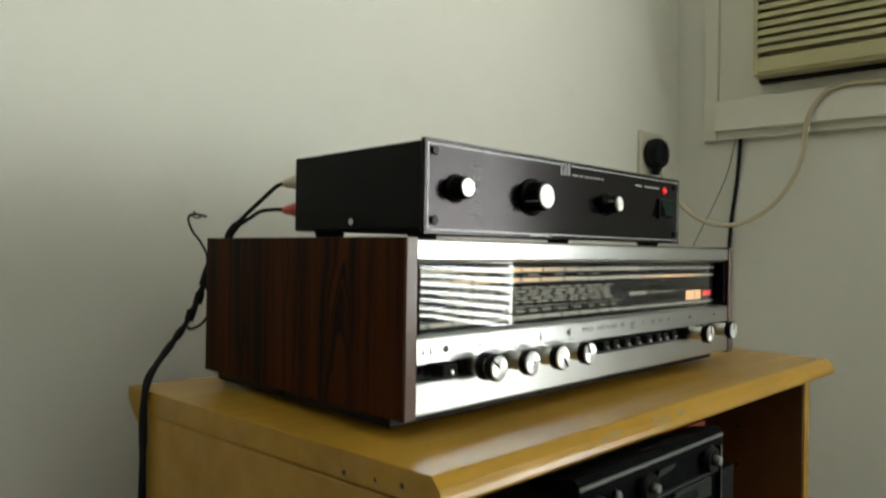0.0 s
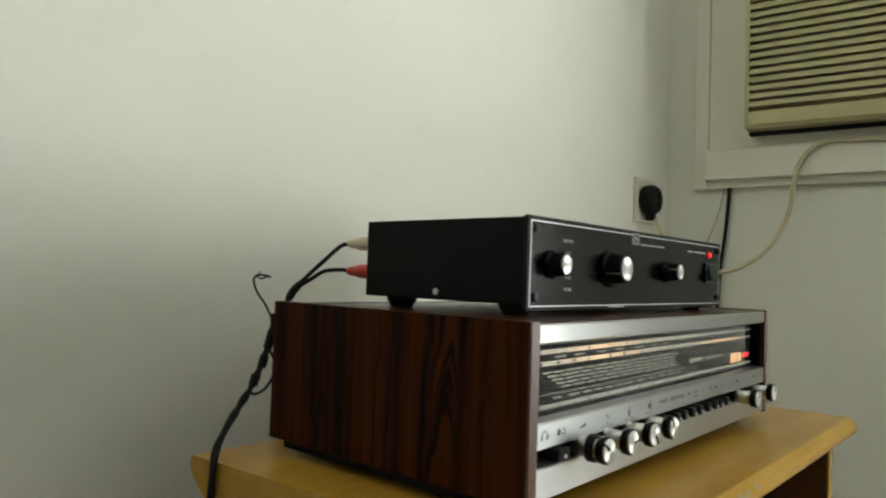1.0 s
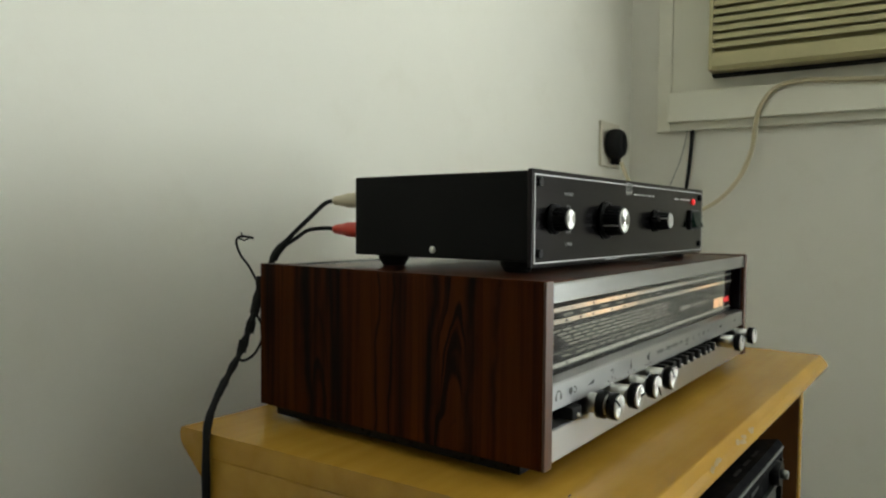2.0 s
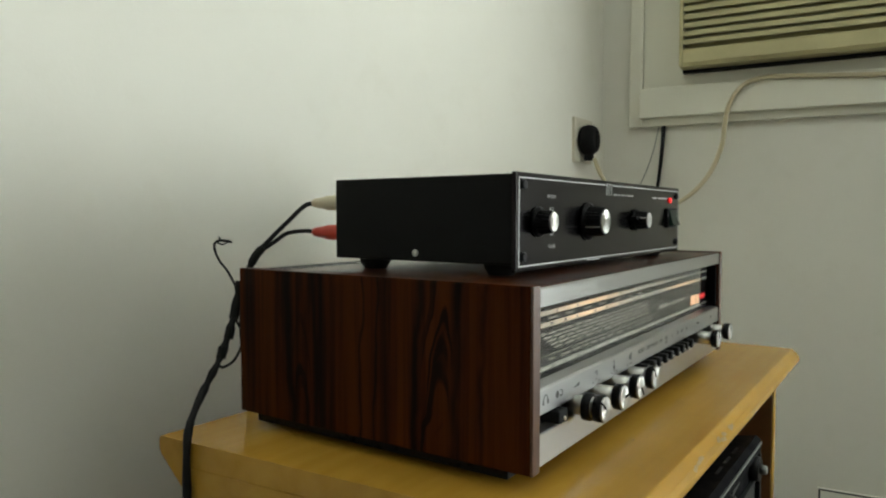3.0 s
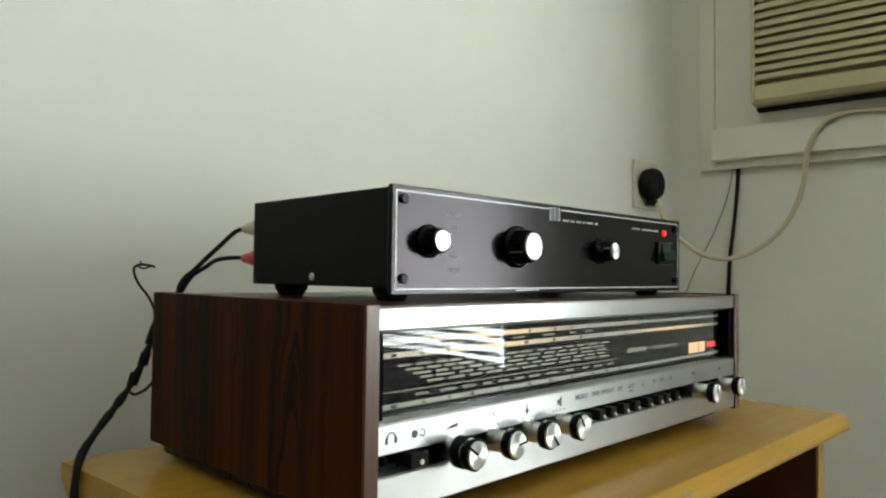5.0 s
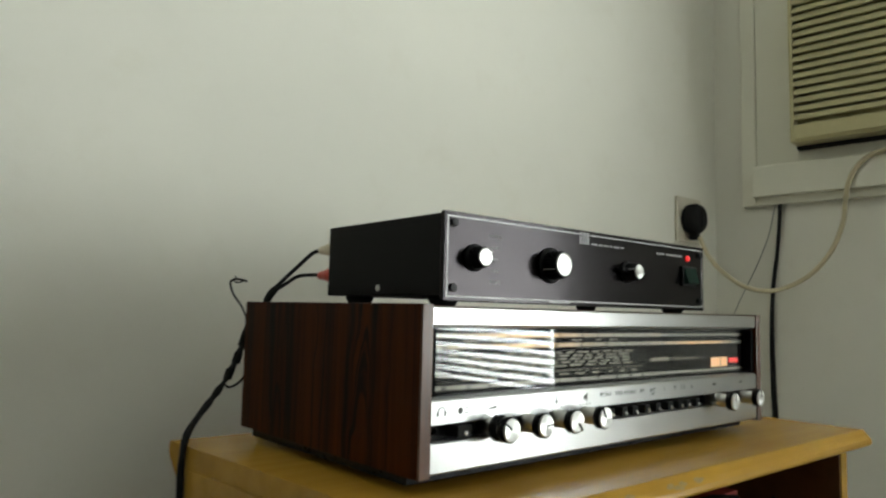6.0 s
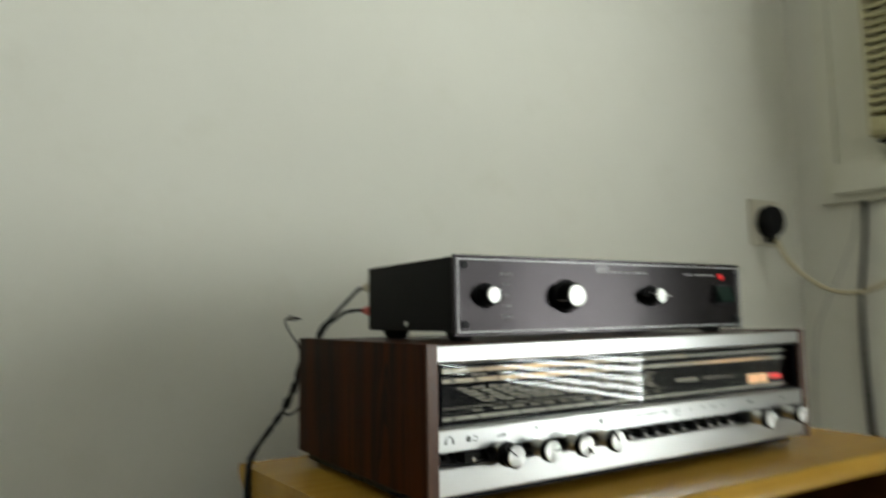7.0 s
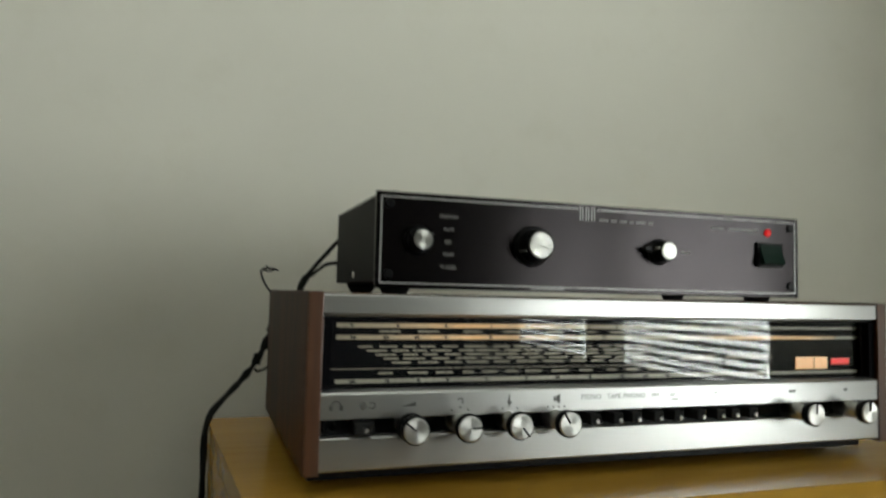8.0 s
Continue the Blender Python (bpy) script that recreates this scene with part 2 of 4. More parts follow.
M_WHITEPLUG = surface("ivory_plug", (0.62, 0.56, 0.40), 0.4, vary=0.08)
M_DULL = surface("dull_grey_metal", (0.22, 0.23, 0.22), 0.4, metal=0.8)
M_GREYPLASTIC = surface("dark_grey_plastic", (0.030, 0.034, 0.033), 0.35, vary=0.15, fine=150)
M_STEEL = surface("steel", (0.62, 0.62, 0.60), 0.3, metal=1.0)
M_BLIND = surface("grey_slat", (0.14, 0.137, 0.125), 0.5, vary=0.08)
M_SWITCH = surface("green_black_rocker", (0.012, 0.026, 0.020), 0.15, vary=0.1)
M_MAROON = surface("maroon_board", (0.20, 0.02, 0.022), 0.45, vary=0.12)
M_GREEN = surface("green_plastic", (0.13, 0.26, 0.05), 0.5, vary=0.15)
M_RUB = surface("grey_rub", (0.31, 0.212, 0.066), 0.85, vary=0.2, coarse=200, fine=500)
M_SMUDGE = surface("grey_scuff", (0.30, 0.235, 0.105), 0.6, vary=0.3, coarse=120, fine=300)


# ---- mesh helpers ----
def thing(name, base, label, category, group="", kind=""):
    ob = new(name)
    ob.empty_display_size = 0.05
    ob.matrix_basis = Matrix.Translation(TURNED[-1] @ Vector(base))
    return tagged(ob, label, category, group, kind)


def part(name, bm, material, parent=None, label="", smooth=False):
    """Links a bmesh, in the place's own coordinates, as one mesh object under a thing or under a part."""
    me = bpy.data.meshes.new(name)
    bm.transform(TURNED[-1])
    bm.normal_update()
    if smooth:
        for f in bm.faces:
            f.smooth = len(f.verts) == 4
    bm.to_mesh(me)
    bm.free()
    me.materials.append(material)
    ob = new(name, me)
    if parent is not None:
        ob.parent = parent
        if parent.data is None:
            ob.matrix_parent_inverse = parent.matrix_basis.inverted()
    return tagged(ob, label)


def box(x0, x1, y0, y1, z0, z1, bevel=0.0, segments=2, bm=None):
    one = bmesh.new()
    bmesh.ops.create_cube(one, size=1.0, matrix=Matrix.Translation(((x0 + x1) / 2, (y0 + y1) / 2, (z0 + z1) / 2)) @ Matrix.Diagonal((x1 - x0, y1 - y0, z1 - z0, 1)))
    if bevel:
        bmesh.ops.bevel(one, geom=one.edges[:], offset=bevel, segments=segments, profile=0.6, affect="EDGES", clamp_overlap=True)
    if bm is None:
        return one
    return merge(bm, one)


def merge(bm, other):
    made = {v: bm.verts.new(v.co) for v in other.verts}
    for f in other.faces:
        bm.faces.new([made[v] for v in f.verts])
    other.free()
    return bm


def turned(profile, place, axis="-y", seg=32, bm=None):
    """A turned solid: profile rows of (distance along the axis, radius), from the foot out."""
    bm = bm or bmesh.new()
    rings = []
    for d, r in profile:
        ring = []
        for k in range(seg):
            a = 2 * math.pi * k / seg
            u, v = r * math.cos(a), r * math.sin(a)
            co = {"-y": (u, -d, v), "+y": (-u, d, v), "-x": (-d, -u, v), "z": (u, v, d), "-z": (-u, v, -d)}[axis]
            ring.append(bm.verts.new(Vector(place) + Vector(co)))
        rings.append(ring)
    for a, b in zip(rings, rings[1:]):
        for k in range(seg):
            bm.faces.new((a[k], a[(k + 1) % seg], b[(k + 1) % seg], b[k]))
    bm.faces.new(rings[0][::-1])
    bm.faces.new(rings[-1])
    bmesh.ops.recalc_face_normals(bm, faces=bm.faces[:])
    return bm


def extruded(outline, a, b, axis, bm=None):
    """A prism: outline of 2D points in the other two axes (in order), from a to b along the axis."""
    bm = bm or bmesh.new()

    def at(p, d):
        return {"x": (d, p[0], p[1]), "y": (p[0], d, p[1]), "z": (p[0], p[1], d)}[axis]
    lo = [bm.verts.new(at(p, a)) for p in outline]
    hi = [bm.verts.new(at(p, b)) for p in outline]
    n = len(outline)
    for k in range(n):
        bm.faces.new((lo[k], lo[(k + 1) % n], hi[(k + 1) % n], hi[k]))
    bm.faces.new(lo[::-1])
    bm.faces.new(hi)
    bmesh.ops.recalc_face_normals(bm, faces=bm.faces[:])
    return bm


def smooth_path(points, steps=8):
    """Catmull-Rom through the points."""
    p = [Vector(q) for q in points]
    p = [2 * p[0] - p[1]] + p + [2 * p[-1] - p[-2]]
    out = []
    for k in range(1, len(p) - 2):
        for s in range(steps):
            t = s / steps
            out.append(0.5 * (2 * p[k] + (p[k + 1] - p[k - 1]) * t + (2 * p[k - 1] - 5 * p[k] + 4 * p[k + 1] - p[k + 2]) * t * t + (3 * p[k] - p[k - 1] - 3 * p[k + 1] + p[k + 2]) * t ** 3))
    return out + [p[-2]]


def cable(points, radius, seg=10, steps=8, flat=1.0, twist=0.0, wobble=0.0, bm=None):
    """A flexible cord through the points; flat squeezes its section, twist turns it along the way."""
    bm = bm or bmesh.new()
    path = smooth_path(points, steps)
    if wobble:
        path = [q + wobble * Vector(noise.noise_vector(q * 60)) for q in path]
    side = None
    rings = []
    for k, q in enumerate(path):
        d = (path[min(k + 1, len(path) - 1)] - path[max(k - 1, 0)]).normalized()
        if side is None:
            side = d.orthogonal().normalized()
        side = (side - d * side.dot(d)).normalized()
        up = d.cross(side)
        r = radius(k / (len(path) - 1)) if callable(radius) else radius
        ring = []
        for s in range(seg):
            a = 2 * math.pi * s / seg
            u, v = math.cos(a), math.sin(a) * flat
            w = twist * k
            u, v = u * math.cos(w) - v * math.sin(w), u * math.sin(w) + v * math.cos(w)
            ring.append(bm.verts.new(q + r * (u * side + v * up)))
        rings.append(ring)
    for a, b in zip(rings, rings[1:]):
        for s in range(seg):
            bm.faces.new((a[s], a[(s + 1) % seg], b[(s + 1) % seg], b[s]))
    bm.faces.new(rings[0][::-1])
    bm.faces.new(rings[-1])
    bmesh.ops.recalc_face_normals(bm, faces=bm.faces[:])
    return bm


def lettering(name, words, x, z, y, size, material, parent, label=""):
    """Flat printed words on a face that looks to -y, centred on x, z."""
    curve = bpy.data.curves.new(name, "FONT")
    curve.body, curve.size, curve.align_x, curve.align_y = words, size, "CENTER", "CENTER"
    curve.resolution_u, curve.extrude = 2, 0.00005
    tmp = bpy.data.objects.new(name, curve)
    scene.collection.objects.link(tmp)
    bpy.context.view_layer.update()
    me = bpy.data.meshes.new_from_object(tmp.evaluated_get(bpy.context.evaluated_depsgraph_get()))
    bpy.data.objects.remove(tmp)
    me.transform(TURNED[-1] @ pose(x, y, z, 90, 0, 0))
    me.name = name
    me.materials.clear()
    me.materials.append(material)
    ob = new(name, me)
    ob.parent = parent
    if parent.data is None:
        ob.matrix_parent_inverse = parent.matrix_basis.inverted()
    return tagged(ob, label)


def bar(x0, x1, z0, z1, y, bm=None, depth=0.0002):
    """A thin printed mark on a face that looks to -y."""
    return box(x0, x1, y - depth, y, z0, z1, bm=bm)


# ---- the room ----
def holed_wall(u0, u1, z0, z1, holes, make):
    """Boxes that leave the holes (u0, u1, z0, z1) open, joined in one mesh by make(u0, u1, z0, z1, bm)."""
    us = sorted({u0, u1, *[h[0] for h in holes], *[h[1] for h in holes]})
    bm = bmesh.new()
    for a, b in zip(us, us[1:]):
        low = z0
        for h in sorted([h for h in holes if h[0] <= a and b <= h[1]], key=lambda h: h[2]):
            make(a, b, low, h[2], bm)
            low = h[3]
        make(a, b, low, z1, bm)
    bmesh.ops.remove_doubles(bm, verts=bm.verts[:], dist=1e-5)
    return bm


def structure(name, bm, material, label, category):
    return tagged(part(name, bm, material), label, category, kind="structure")


structure("floor", box(WEST - 0.15, EAST, SOUTH - 0.15, WALL_Y + 0.15, -0.12, 0.0), M_FLOOR, "plain dull brown floor of the room", "floor")
structure("ceiling", box(WEST - 0.15, EAST, SOUTH - 0.15, WALL_Y + 0.15, TOP, TOP + 0.12), M_CEIL, "plain white painted ceiling", "ceiling")
structure("wall_north", box(WEST, WALL_X, WALL_Y, WALL_Y + 0.15, 0, TOP), M_WALL, "cream painted plaster wall with faint smudges", "wall")
# west and south walls are out of view; their darkness shapes the fill light
structure("wall_west", box(WEST - 0.15, WEST, SOUTH, WALL_Y + 0.15, 0, TOP), M_DIM, "unseen west wall, toned down to cut bounced light", "wall")
structure("wall_south", box(WEST - 0.15, EAST, SOUTH - 0.15, SOUTH, 0, TOP), M_FAR, "unseen south wall, kept dark to lower fill light and reflections", "wall")
TURNED.append(SKEW)
structure("wall_east", holed_wall(SOUTH - 0.2, WALL_Y + 0.13, 0, TOP, WINDOWS + [AC],
          lambda a, b, c, d, bm: box(WALL_X, WALL_X + 0.15, a, b, c, d, bm=bm)), M_WALL, "cream painted wall with windows and a wall air conditioner", "wall")


def window(number, y0, y1, z0, z1, slat_tilt):
    """A window with a painted frame, one pane and a sill, and a venetian blind in front of it."""
    w = thing(f"window_{number}", (WALL_X, (y0 + y1) / 2, z0), "daylit window in a white painted frame behind a blind", "window", kind="structure")
    frame_bm = box(WALL_X + 0.055, WALL_X + 0.095, y0, y0 + 0.035, z0, z1, 0.003)
    box(WALL_X + 0.055, WALL_X + 0.095, y1 - 0.035, y1, z0, z1, 0.003, bm=frame_bm)
    box(WALL_X + 0.055, WALL_X + 0.095, y0 + 0.035, y1 - 0.035, z0, z0 + 0.035, 0.003, bm=frame_bm)
    box(WALL_X + 0.055, WALL_X + 0.095, y0 + 0.035, y1 - 0.035, z1 - 0.035, z1, 0.003, bm=frame_bm)
    part("window_frame", frame_bm, M_TRIM, w)
    part("window_sill", box(WALL_X - 0.03, WALL_X + 0.055, y0 - 0.03, y1 + 0.03, z0 - 0.03, z0 - 0.001, 0.004), M_TRIM, w)
    pane = part("pane", box(WALL_X + 0.073, WALL_X + 0.077, y0 + 0.035, y1 - 0.035, z0 + 0.035, z1 - 0.035), M_GLASS, w)
    pane.visible_shadow = False
    b = thing("venetian_blind", (WALL_X - 0.014, (y0 + y1) / 2, z0), "open grey venetian blind with slim slats hanging before the window", "blind", "window blinds")
    x = WALL_X - 0.014
    slat = bmesh.new()
    arc = [(-0.0145 + 0.029 * k / 6, 0.0026 * (1 - (2 * k / 6 - 1) ** 2)) for k in range(7)]
    tilt = radians(slat_tilt)
    rim = [(u * math.cos(tilt) - v * math.sin(tilt), u * math.sin(tilt) + v * math.cos(tilt)) for u, v in arc]
    rows = [[slat.verts.new((x + u, y, v + h)) for u, v in rim] for h in (0, 0.0006) for y in (y0 + 0.006, y1 - 0.006)]
    for a, c in ((0, 1), (2, 3)):
        for k in range(6):
            slat.faces.new((rows[a][k], rows[a][k + 1], rows[c][k + 1], rows[c][k]))
    slat.normal_update()
    first = part("slat", slat, M_BLIND, b)
    z = z0 + 0.045
    first.location = (0, 0, z)
    while z < z1 - 0.07:
        z += 0.036
        o = first.copy()
        scene.collection.objects.link(o)
        o.location = (0, 0, z)
    part("bottom_rail", box(x - 0.013, x + 0.013, y0 + 0.006, y1 - 0.006, z0 + 0.006, z0 + 0.020, 0.003), M_BLIND, b)
    part("head_rail", box(x - 0.016, x + 0.016, y0 + 0.004, y1 - 0.004, z1 - 0.036, z1 - 0.002, 0.002), M_BLIND, b)
    for f in (0.16, 0.69, 0.81):
        y = y0 + (y1 - y0) * f
        part("ladder_cord", cable([(x - 0.0165, y, z0 + 0.01), (x - 0.0165, y, (z0 + z1) / 2), (x - 0.0165, y, z1 - 0.03)], 0.0022, 6, 2), M_BLIND, b)


for i, w in enumerate(WINDOWS):
    window(i + 1, *w, SLAT_TILT[i])


# ---- the air conditioner and what hangs near it ----
def wall_unit_frame():
    f = thing("air_conditioner_frame", (1.565, 0.03, 1.2), "white painted timber frame and boards round the air conditioner", "frame", kind="structure")
    y0, y1, z0, z1 = -0.47, 0.491, 1.196, 1.93
    x0, x1 = 1.557, WALL_X
    part("frame_board", box(x0, x1, y1 - 0.040, y1, z0, z1, 0.003), M_TRIM, f)
    part("frame_board", box(x0, x1, y0, y0 + 0.040, z0, z1, 0.003), M_TRIM, f)
    part("frame_board", box(x0, x1, y0 + 0.040, y1 - 0.040, z0, z0 + 0.030, 0.003), M_TRIM, f)
    part("frame_board", box(x0, x1, y0 + 0.040, y1 - 0.040, z1 - 0.03, z1, 0.003), M_TRIM, f)
    ay0, ay1, az0, az1 = AC
    inner = bmesh.new()
    box(x0 + 0.006, x1, y0 + 0.041, ay0, z0 + 0.031, z1 - 0.031, bm=inner)
    box(x0 + 0.006, x1, ay1, y1 - 0.041, z0 + 0.031, z1 - 0.031, bm=inner)
    box(x0 + 0.006, x1, ay0, ay1, az1, z1 - 0.031, bm=inner)
    box(x0 + 0.006, x1, ay0, ay1, z0 + 0.031, az0, bm=inner)
    part("panel", inner, M_TRIM, f)
    part("plank", box(x0 - 0.018, x0 + 0.0055, y0 + 0.05, y1 - 0.034, z0 + 0.023, 1.305, 0.004), M_TRIM, f, "rough white painted plank")


def air_conditioner():
    a = thing("air_conditioner", (1.53, 0.02, 1.36), "aged cream plastic wall air conditioner with a louvred front grille", "air conditioner")
    y0, y1, z0, z1 = -0.345, 0.338, 1.347, 1.80
    xf, xb = 1.487, 1.560
    part("body", box(1.562, 1.80, AC[0] + 0.005, AC[1] - 0.005, AC[2] + 0.005, AC[3] - 0.005, 0.004), M_ACDARK, a, "body in the wall opening, in the shaded recess colour")
    # backing in the shade tone that shows through the louvre gaps
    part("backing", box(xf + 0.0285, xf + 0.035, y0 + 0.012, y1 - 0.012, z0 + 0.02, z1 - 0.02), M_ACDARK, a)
    surround = bmesh.new()
    box(xf, xb - 0.012, y1 - 0.011, y1, z0, z1, 0.004, bm=surround)
    box(xf, xb - 0.012, y0, y0 + 0.011, z0, z1, 0.004, bm=surround)
    extruded([(xf, z0 + 0.010), (xf + 0.008, z0), (xb - 0.012, z0 - 0.002), (xb - 0.012, z0 + 0.040), (xf + 0.006, z0 + 0.048), (xf, z0 + 0.045)], y0 + 0.0112, y1 - 0.0112, "y", surround)
    box(xf, xb - 0.012, y0 + 0.0112, y1 - 0.0112, z1 - 0.03, z1, 0.004, bm=surround)
    part("grille_frame", surround, M_AC, a)
    # black strip along the underside of the grille frame
    part("under_strip", box(xb - 0.030, xb - 0.003, y0 + 0.012, y1 - 0.004, z0 - 0.010, z0 - 0.0025), M_RUBBER, a)
    z = z0 + 0.060
    first = None
    while z < z1 - 0.04:
        if first is None:
            first = part("louvre", extruded([(xf + 0.001, 0.0), (xf + 0.002, 0.0120), (xf + 0.005, 0.0140), (xf + 0.026, 0.0215), (xf + 0.028, 0.0185), (xf + 0.008, 0.000)], y0 + 0.0115, y1 - 0.0115, "y"), M_AC, a)
            first.location = (0, 0, z)
        else:
            o = first.copy()
            scene.collection.objects.link(o)
            o.location = (0, 0, z)
        z += 0.0226


def socket_outlet():
    s = thing("wall_socket", (1.412, WALL_Y, 1.148), "ivory plastic wall socket plate with a round-pin plug in it", "socket")
    part("plate", box(1.350, 1.474, WALL_Y - 0.009, WALL_Y, 1.086, 1.212, 0.003), M_PLATE, s)
    part("screw", turned([(0, 0.004), (0.0012, 0.004)], (1.362, WALL_Y - 0.009, 1.149), "-y", 12), M_STEEL, s)
    part("screw", turned([(0, 0.004), (0.0012, 0.004)], (1.464, WALL_Y - 0.009, 1.149), "-y", 12), M_STEEL, s)
    part("rocker", box(1.440, 1.456, WALL_Y - 0.0125, WALL_Y - 0.009, 1.178, 1.200, 0.001), M_PLATE, s)
    p = thing("mains_plug", (1.405, WALL_Y - 0.01, 1.15), "round black rubber three-pin plug pushed into the wall socket", "plug")
    part("plug_body", turned([(0, 0.034), (0.004, 0.040), (0.018, 0.0425), (0.030, 0.041), (0.038, 0.036), (0.042, 0.026)], (1.405, WALL_Y - 0.009, 1.150), "-y", 36), M_RUBBER, p, smooth=True)
    part("cord_grip", box(1.395, 1.415, WALL_Y - 0.040, WALL_Y - 0.016, 1.092, 1.118, 0.004), M_RUBBER, p)
    part("rib", box(1.401, 1.409, WALL_Y - 0.054, WALL_Y - 0.048, 1.125, 1.175, 0.002), M_RUBBER, p)


def hanging_cords():
    c = thing("beige_power_cord", (1.53, 0.2, 1.29), "beige mains flex looping from the air conditioner to the wall plug", "power cord")
    part("flex", cable([(1.525, -0.47, 1.276), (1.535, -0.30, 1.282), (1.535, -0.123, 1.290), (1.535, 0.061, 1.304), (1.534, 0.127, 1.306), (1.533, 0.175, 1.290), (1.531, 0.208, 1.245), (1.530, 0.220, 1.190), (1.527, 0.228, 1.125), (1.520, 0.258, 1.050), (1.508, 0.310, 0.990), (1.480, 0.378, 0.955), (1.450, 0.440, 0.961), (1.425, 0.490, 0.998), (1.405, 0.525, 1.045), (1.393, 0.545, 1.098)], 0.0078, 12, 10, 0.72), M_BEIGE, c, smooth=True)
    b = thing("black_flat_cable", (1.57, 0.4, 0.0), "black flat cable hanging down the wall below the frame", "cable")
    part("flat_cord", cable([(1.566, 0.392, 1.198), (1.566, 0.394, 1.15), (1.566, 0.402, 1.06), (1.566, 0.414, 0.96), (1.566, 0.419, 0.85), (1.566, 0.418, 0.72), (1.566, 0.414, 0.60), (1.566, 0.405, 0.30), (1.566, 0.40, 0.004)], 0.0088, 10, 8, 0.55, 0.03), M_CORD, b, smooth=True)
    t = thing("thin_wire", (1.57, 0.47, 0.0), "thin grey aerial wire running down the wall", "cable")
    part("wire", cable([(1.571, 0.406, 1.196), (1.571, 0.426, 1.11), (1.571, 0.462, 1.02), (1.571, 0.520, 0.90), (1.570, 0.545, 0.80), (1.568, 0.555, 0.5), (1.568, 0.555, 0.003)], 0.0011, 6, 6), M_DULL, t)


wall_unit_frame()
air_conditioner()
hanging_cords()
TURNED.pop()
socket_outlet()


# ---- the cabinet ----
def cabinet():
    c = thing("wooden_cabinet", (0.37, 0.15, 0.0), "low honey-coloured veneer cabinet with open shelves and moulded edges", "cabinet")
    # the top: moulded front and back edges, plain ends, the one end slightly out of square
    profile = [(-0.0690, DESK), (-0.0704, DESK - 0.0006), (-0.0772, DESK - 0.0075), (-0.0806, DESK - 0.0125), (-0.0816, DESK - 0.0170), (-0.0804, DESK - 0.0212), (-0.0765, DESK - 0.0235),
               (0.3345, DESK - 0.0235), (0.3350, DESK - 0.048),
               (0.336, DESK - 0.048), (0.342, DESK - 0.046), (0.371, DESK - 0.018), (0.374, DESK - 0.012), (0.374, DESK - 0.004), (0.372, DESK)]
    top = bmesh.new()

    def end(y):
        return -0.031 - 0.034 * max(0.0, (y + 0.07) / 0.445)
    left = [top.verts.new((end(y), y - (0.002 if y < 0 else 0.0), z + (0.002 if z < DESK - 0.02 and y < 0 else 0.0))) for y, z in profile]
    right = [top.verts.new((0.787, y, z)) for y, z in profile]
    n = len(profile)
    for k in range(n):
        top.faces.new((left[k], left[(k + 1) % n], right[(k + 1) % n], right[k]))
    top.faces.new(left[::-1])
    top.faces.new(right)
    bmesh.ops.recalc_face_normals(top, faces=top.faces[:])
    board = part("tabletop", top, M_DESK, c)
    # soft grey-green rubs on the nose of the board, low and long
    rng = random.Random(21)
    for x, w in ((0.168, 0.008), (0.188, 0.014), (0.262, 0.013), (0.278, 0.010), (0.310, 0.012)):
        patch = bmesh.new()
        for k in range(4):
            u, d = x + rng.uniform(-0.5, 0.5) * w, rng.uniform(0.0060, 0.0105)
            lean = 0.002 * (1 - u / 0.787)
            y = -0.0772 - 0.0034 * (d - 0.0075) / 0.0050 - lean - 0.0005 - 0.0001 * k
            ring = [patch.verts.new((u + 0.45 * w * math.cos(q), y + 0.0011 * math.sin(q), DESK - d + 0.0015 * math.sin(q))) for q in [2 * math.pi * j / 14 for j in range(14)]]
            patch.faces.new(ring[::-1])
        part("scuff", patch, M_RUB, board, "faint grey-green rub mark")
    for x, y, w in ((0.0160, -0.0178, 0.0030), (0.1867, -0.0160, 0.0018)):
        nick = bmesh.new()
        nick.faces.new([nick.verts.new((x + w * math.cos(q), y + 0.3 * w * math.sin(q + 0.4), DESK + 0.0003)) for q in [2 * math.pi * j / 9 for j in range(9)]])
        part("nick", nick, M_INK, board, "small dark nick")
    # side panels
    side = bmesh.new()
    for z0, z1 in ((0.0, DESK - 0.0240),):
        v = [side.verts.new((x, y, z)) for z in (z0, z1) for x, y in ((end(-0.045), -0.045), (end(-0.045) + 0.020, -0.045), (end(0.334) + 0.020, 0.334), (end(0.334), 0.334))]
        for f in ((0, 1, 2, 3), (7, 6, 5, 4), (0, 4, 5, 1), (1, 5, 6, 2), (2, 6, 7, 3), (3, 7, 4, 0)):
            side.faces.new([v[k] for k in f])
    bmesh.ops.recalc_face_normals(side, faces=side.faces[:])
    bmesh.ops.bevel(side, geom=side.edges[:], offset=0.0012, segments=1, affect="EDGES")
    part("side_panel", side, M_DESK, c)
    part("side_panel", box(0.763, 0.7855, -0.048, 0.334, 0.0, DESK - 0.0240, 0.0012), M_DESK, c)
    # inner right side and back in a darker brown than the outer veneer
    part("dark_inner_side", box(0.7595, 0.7625, -0.046, 0.298, 0.02, DESK - 0.0245), M_INSIDE, c)
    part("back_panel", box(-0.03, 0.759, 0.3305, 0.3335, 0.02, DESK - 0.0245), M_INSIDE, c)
    part("shelf", box(-0.028, 0.759, -0.036, 0.330, 0.432, 0.452, 0.001), M_EDGE, c)
    part("bottom_shelf", box(-0.028, 0.759, -0.036, 0.330, 0.06, 0.08, 0.001), M_EDGE, c)
    part("plinth", box(-0.026, 0.759, -0.020, -0.004, 0.0, 0.0598), M_EDGE, c)
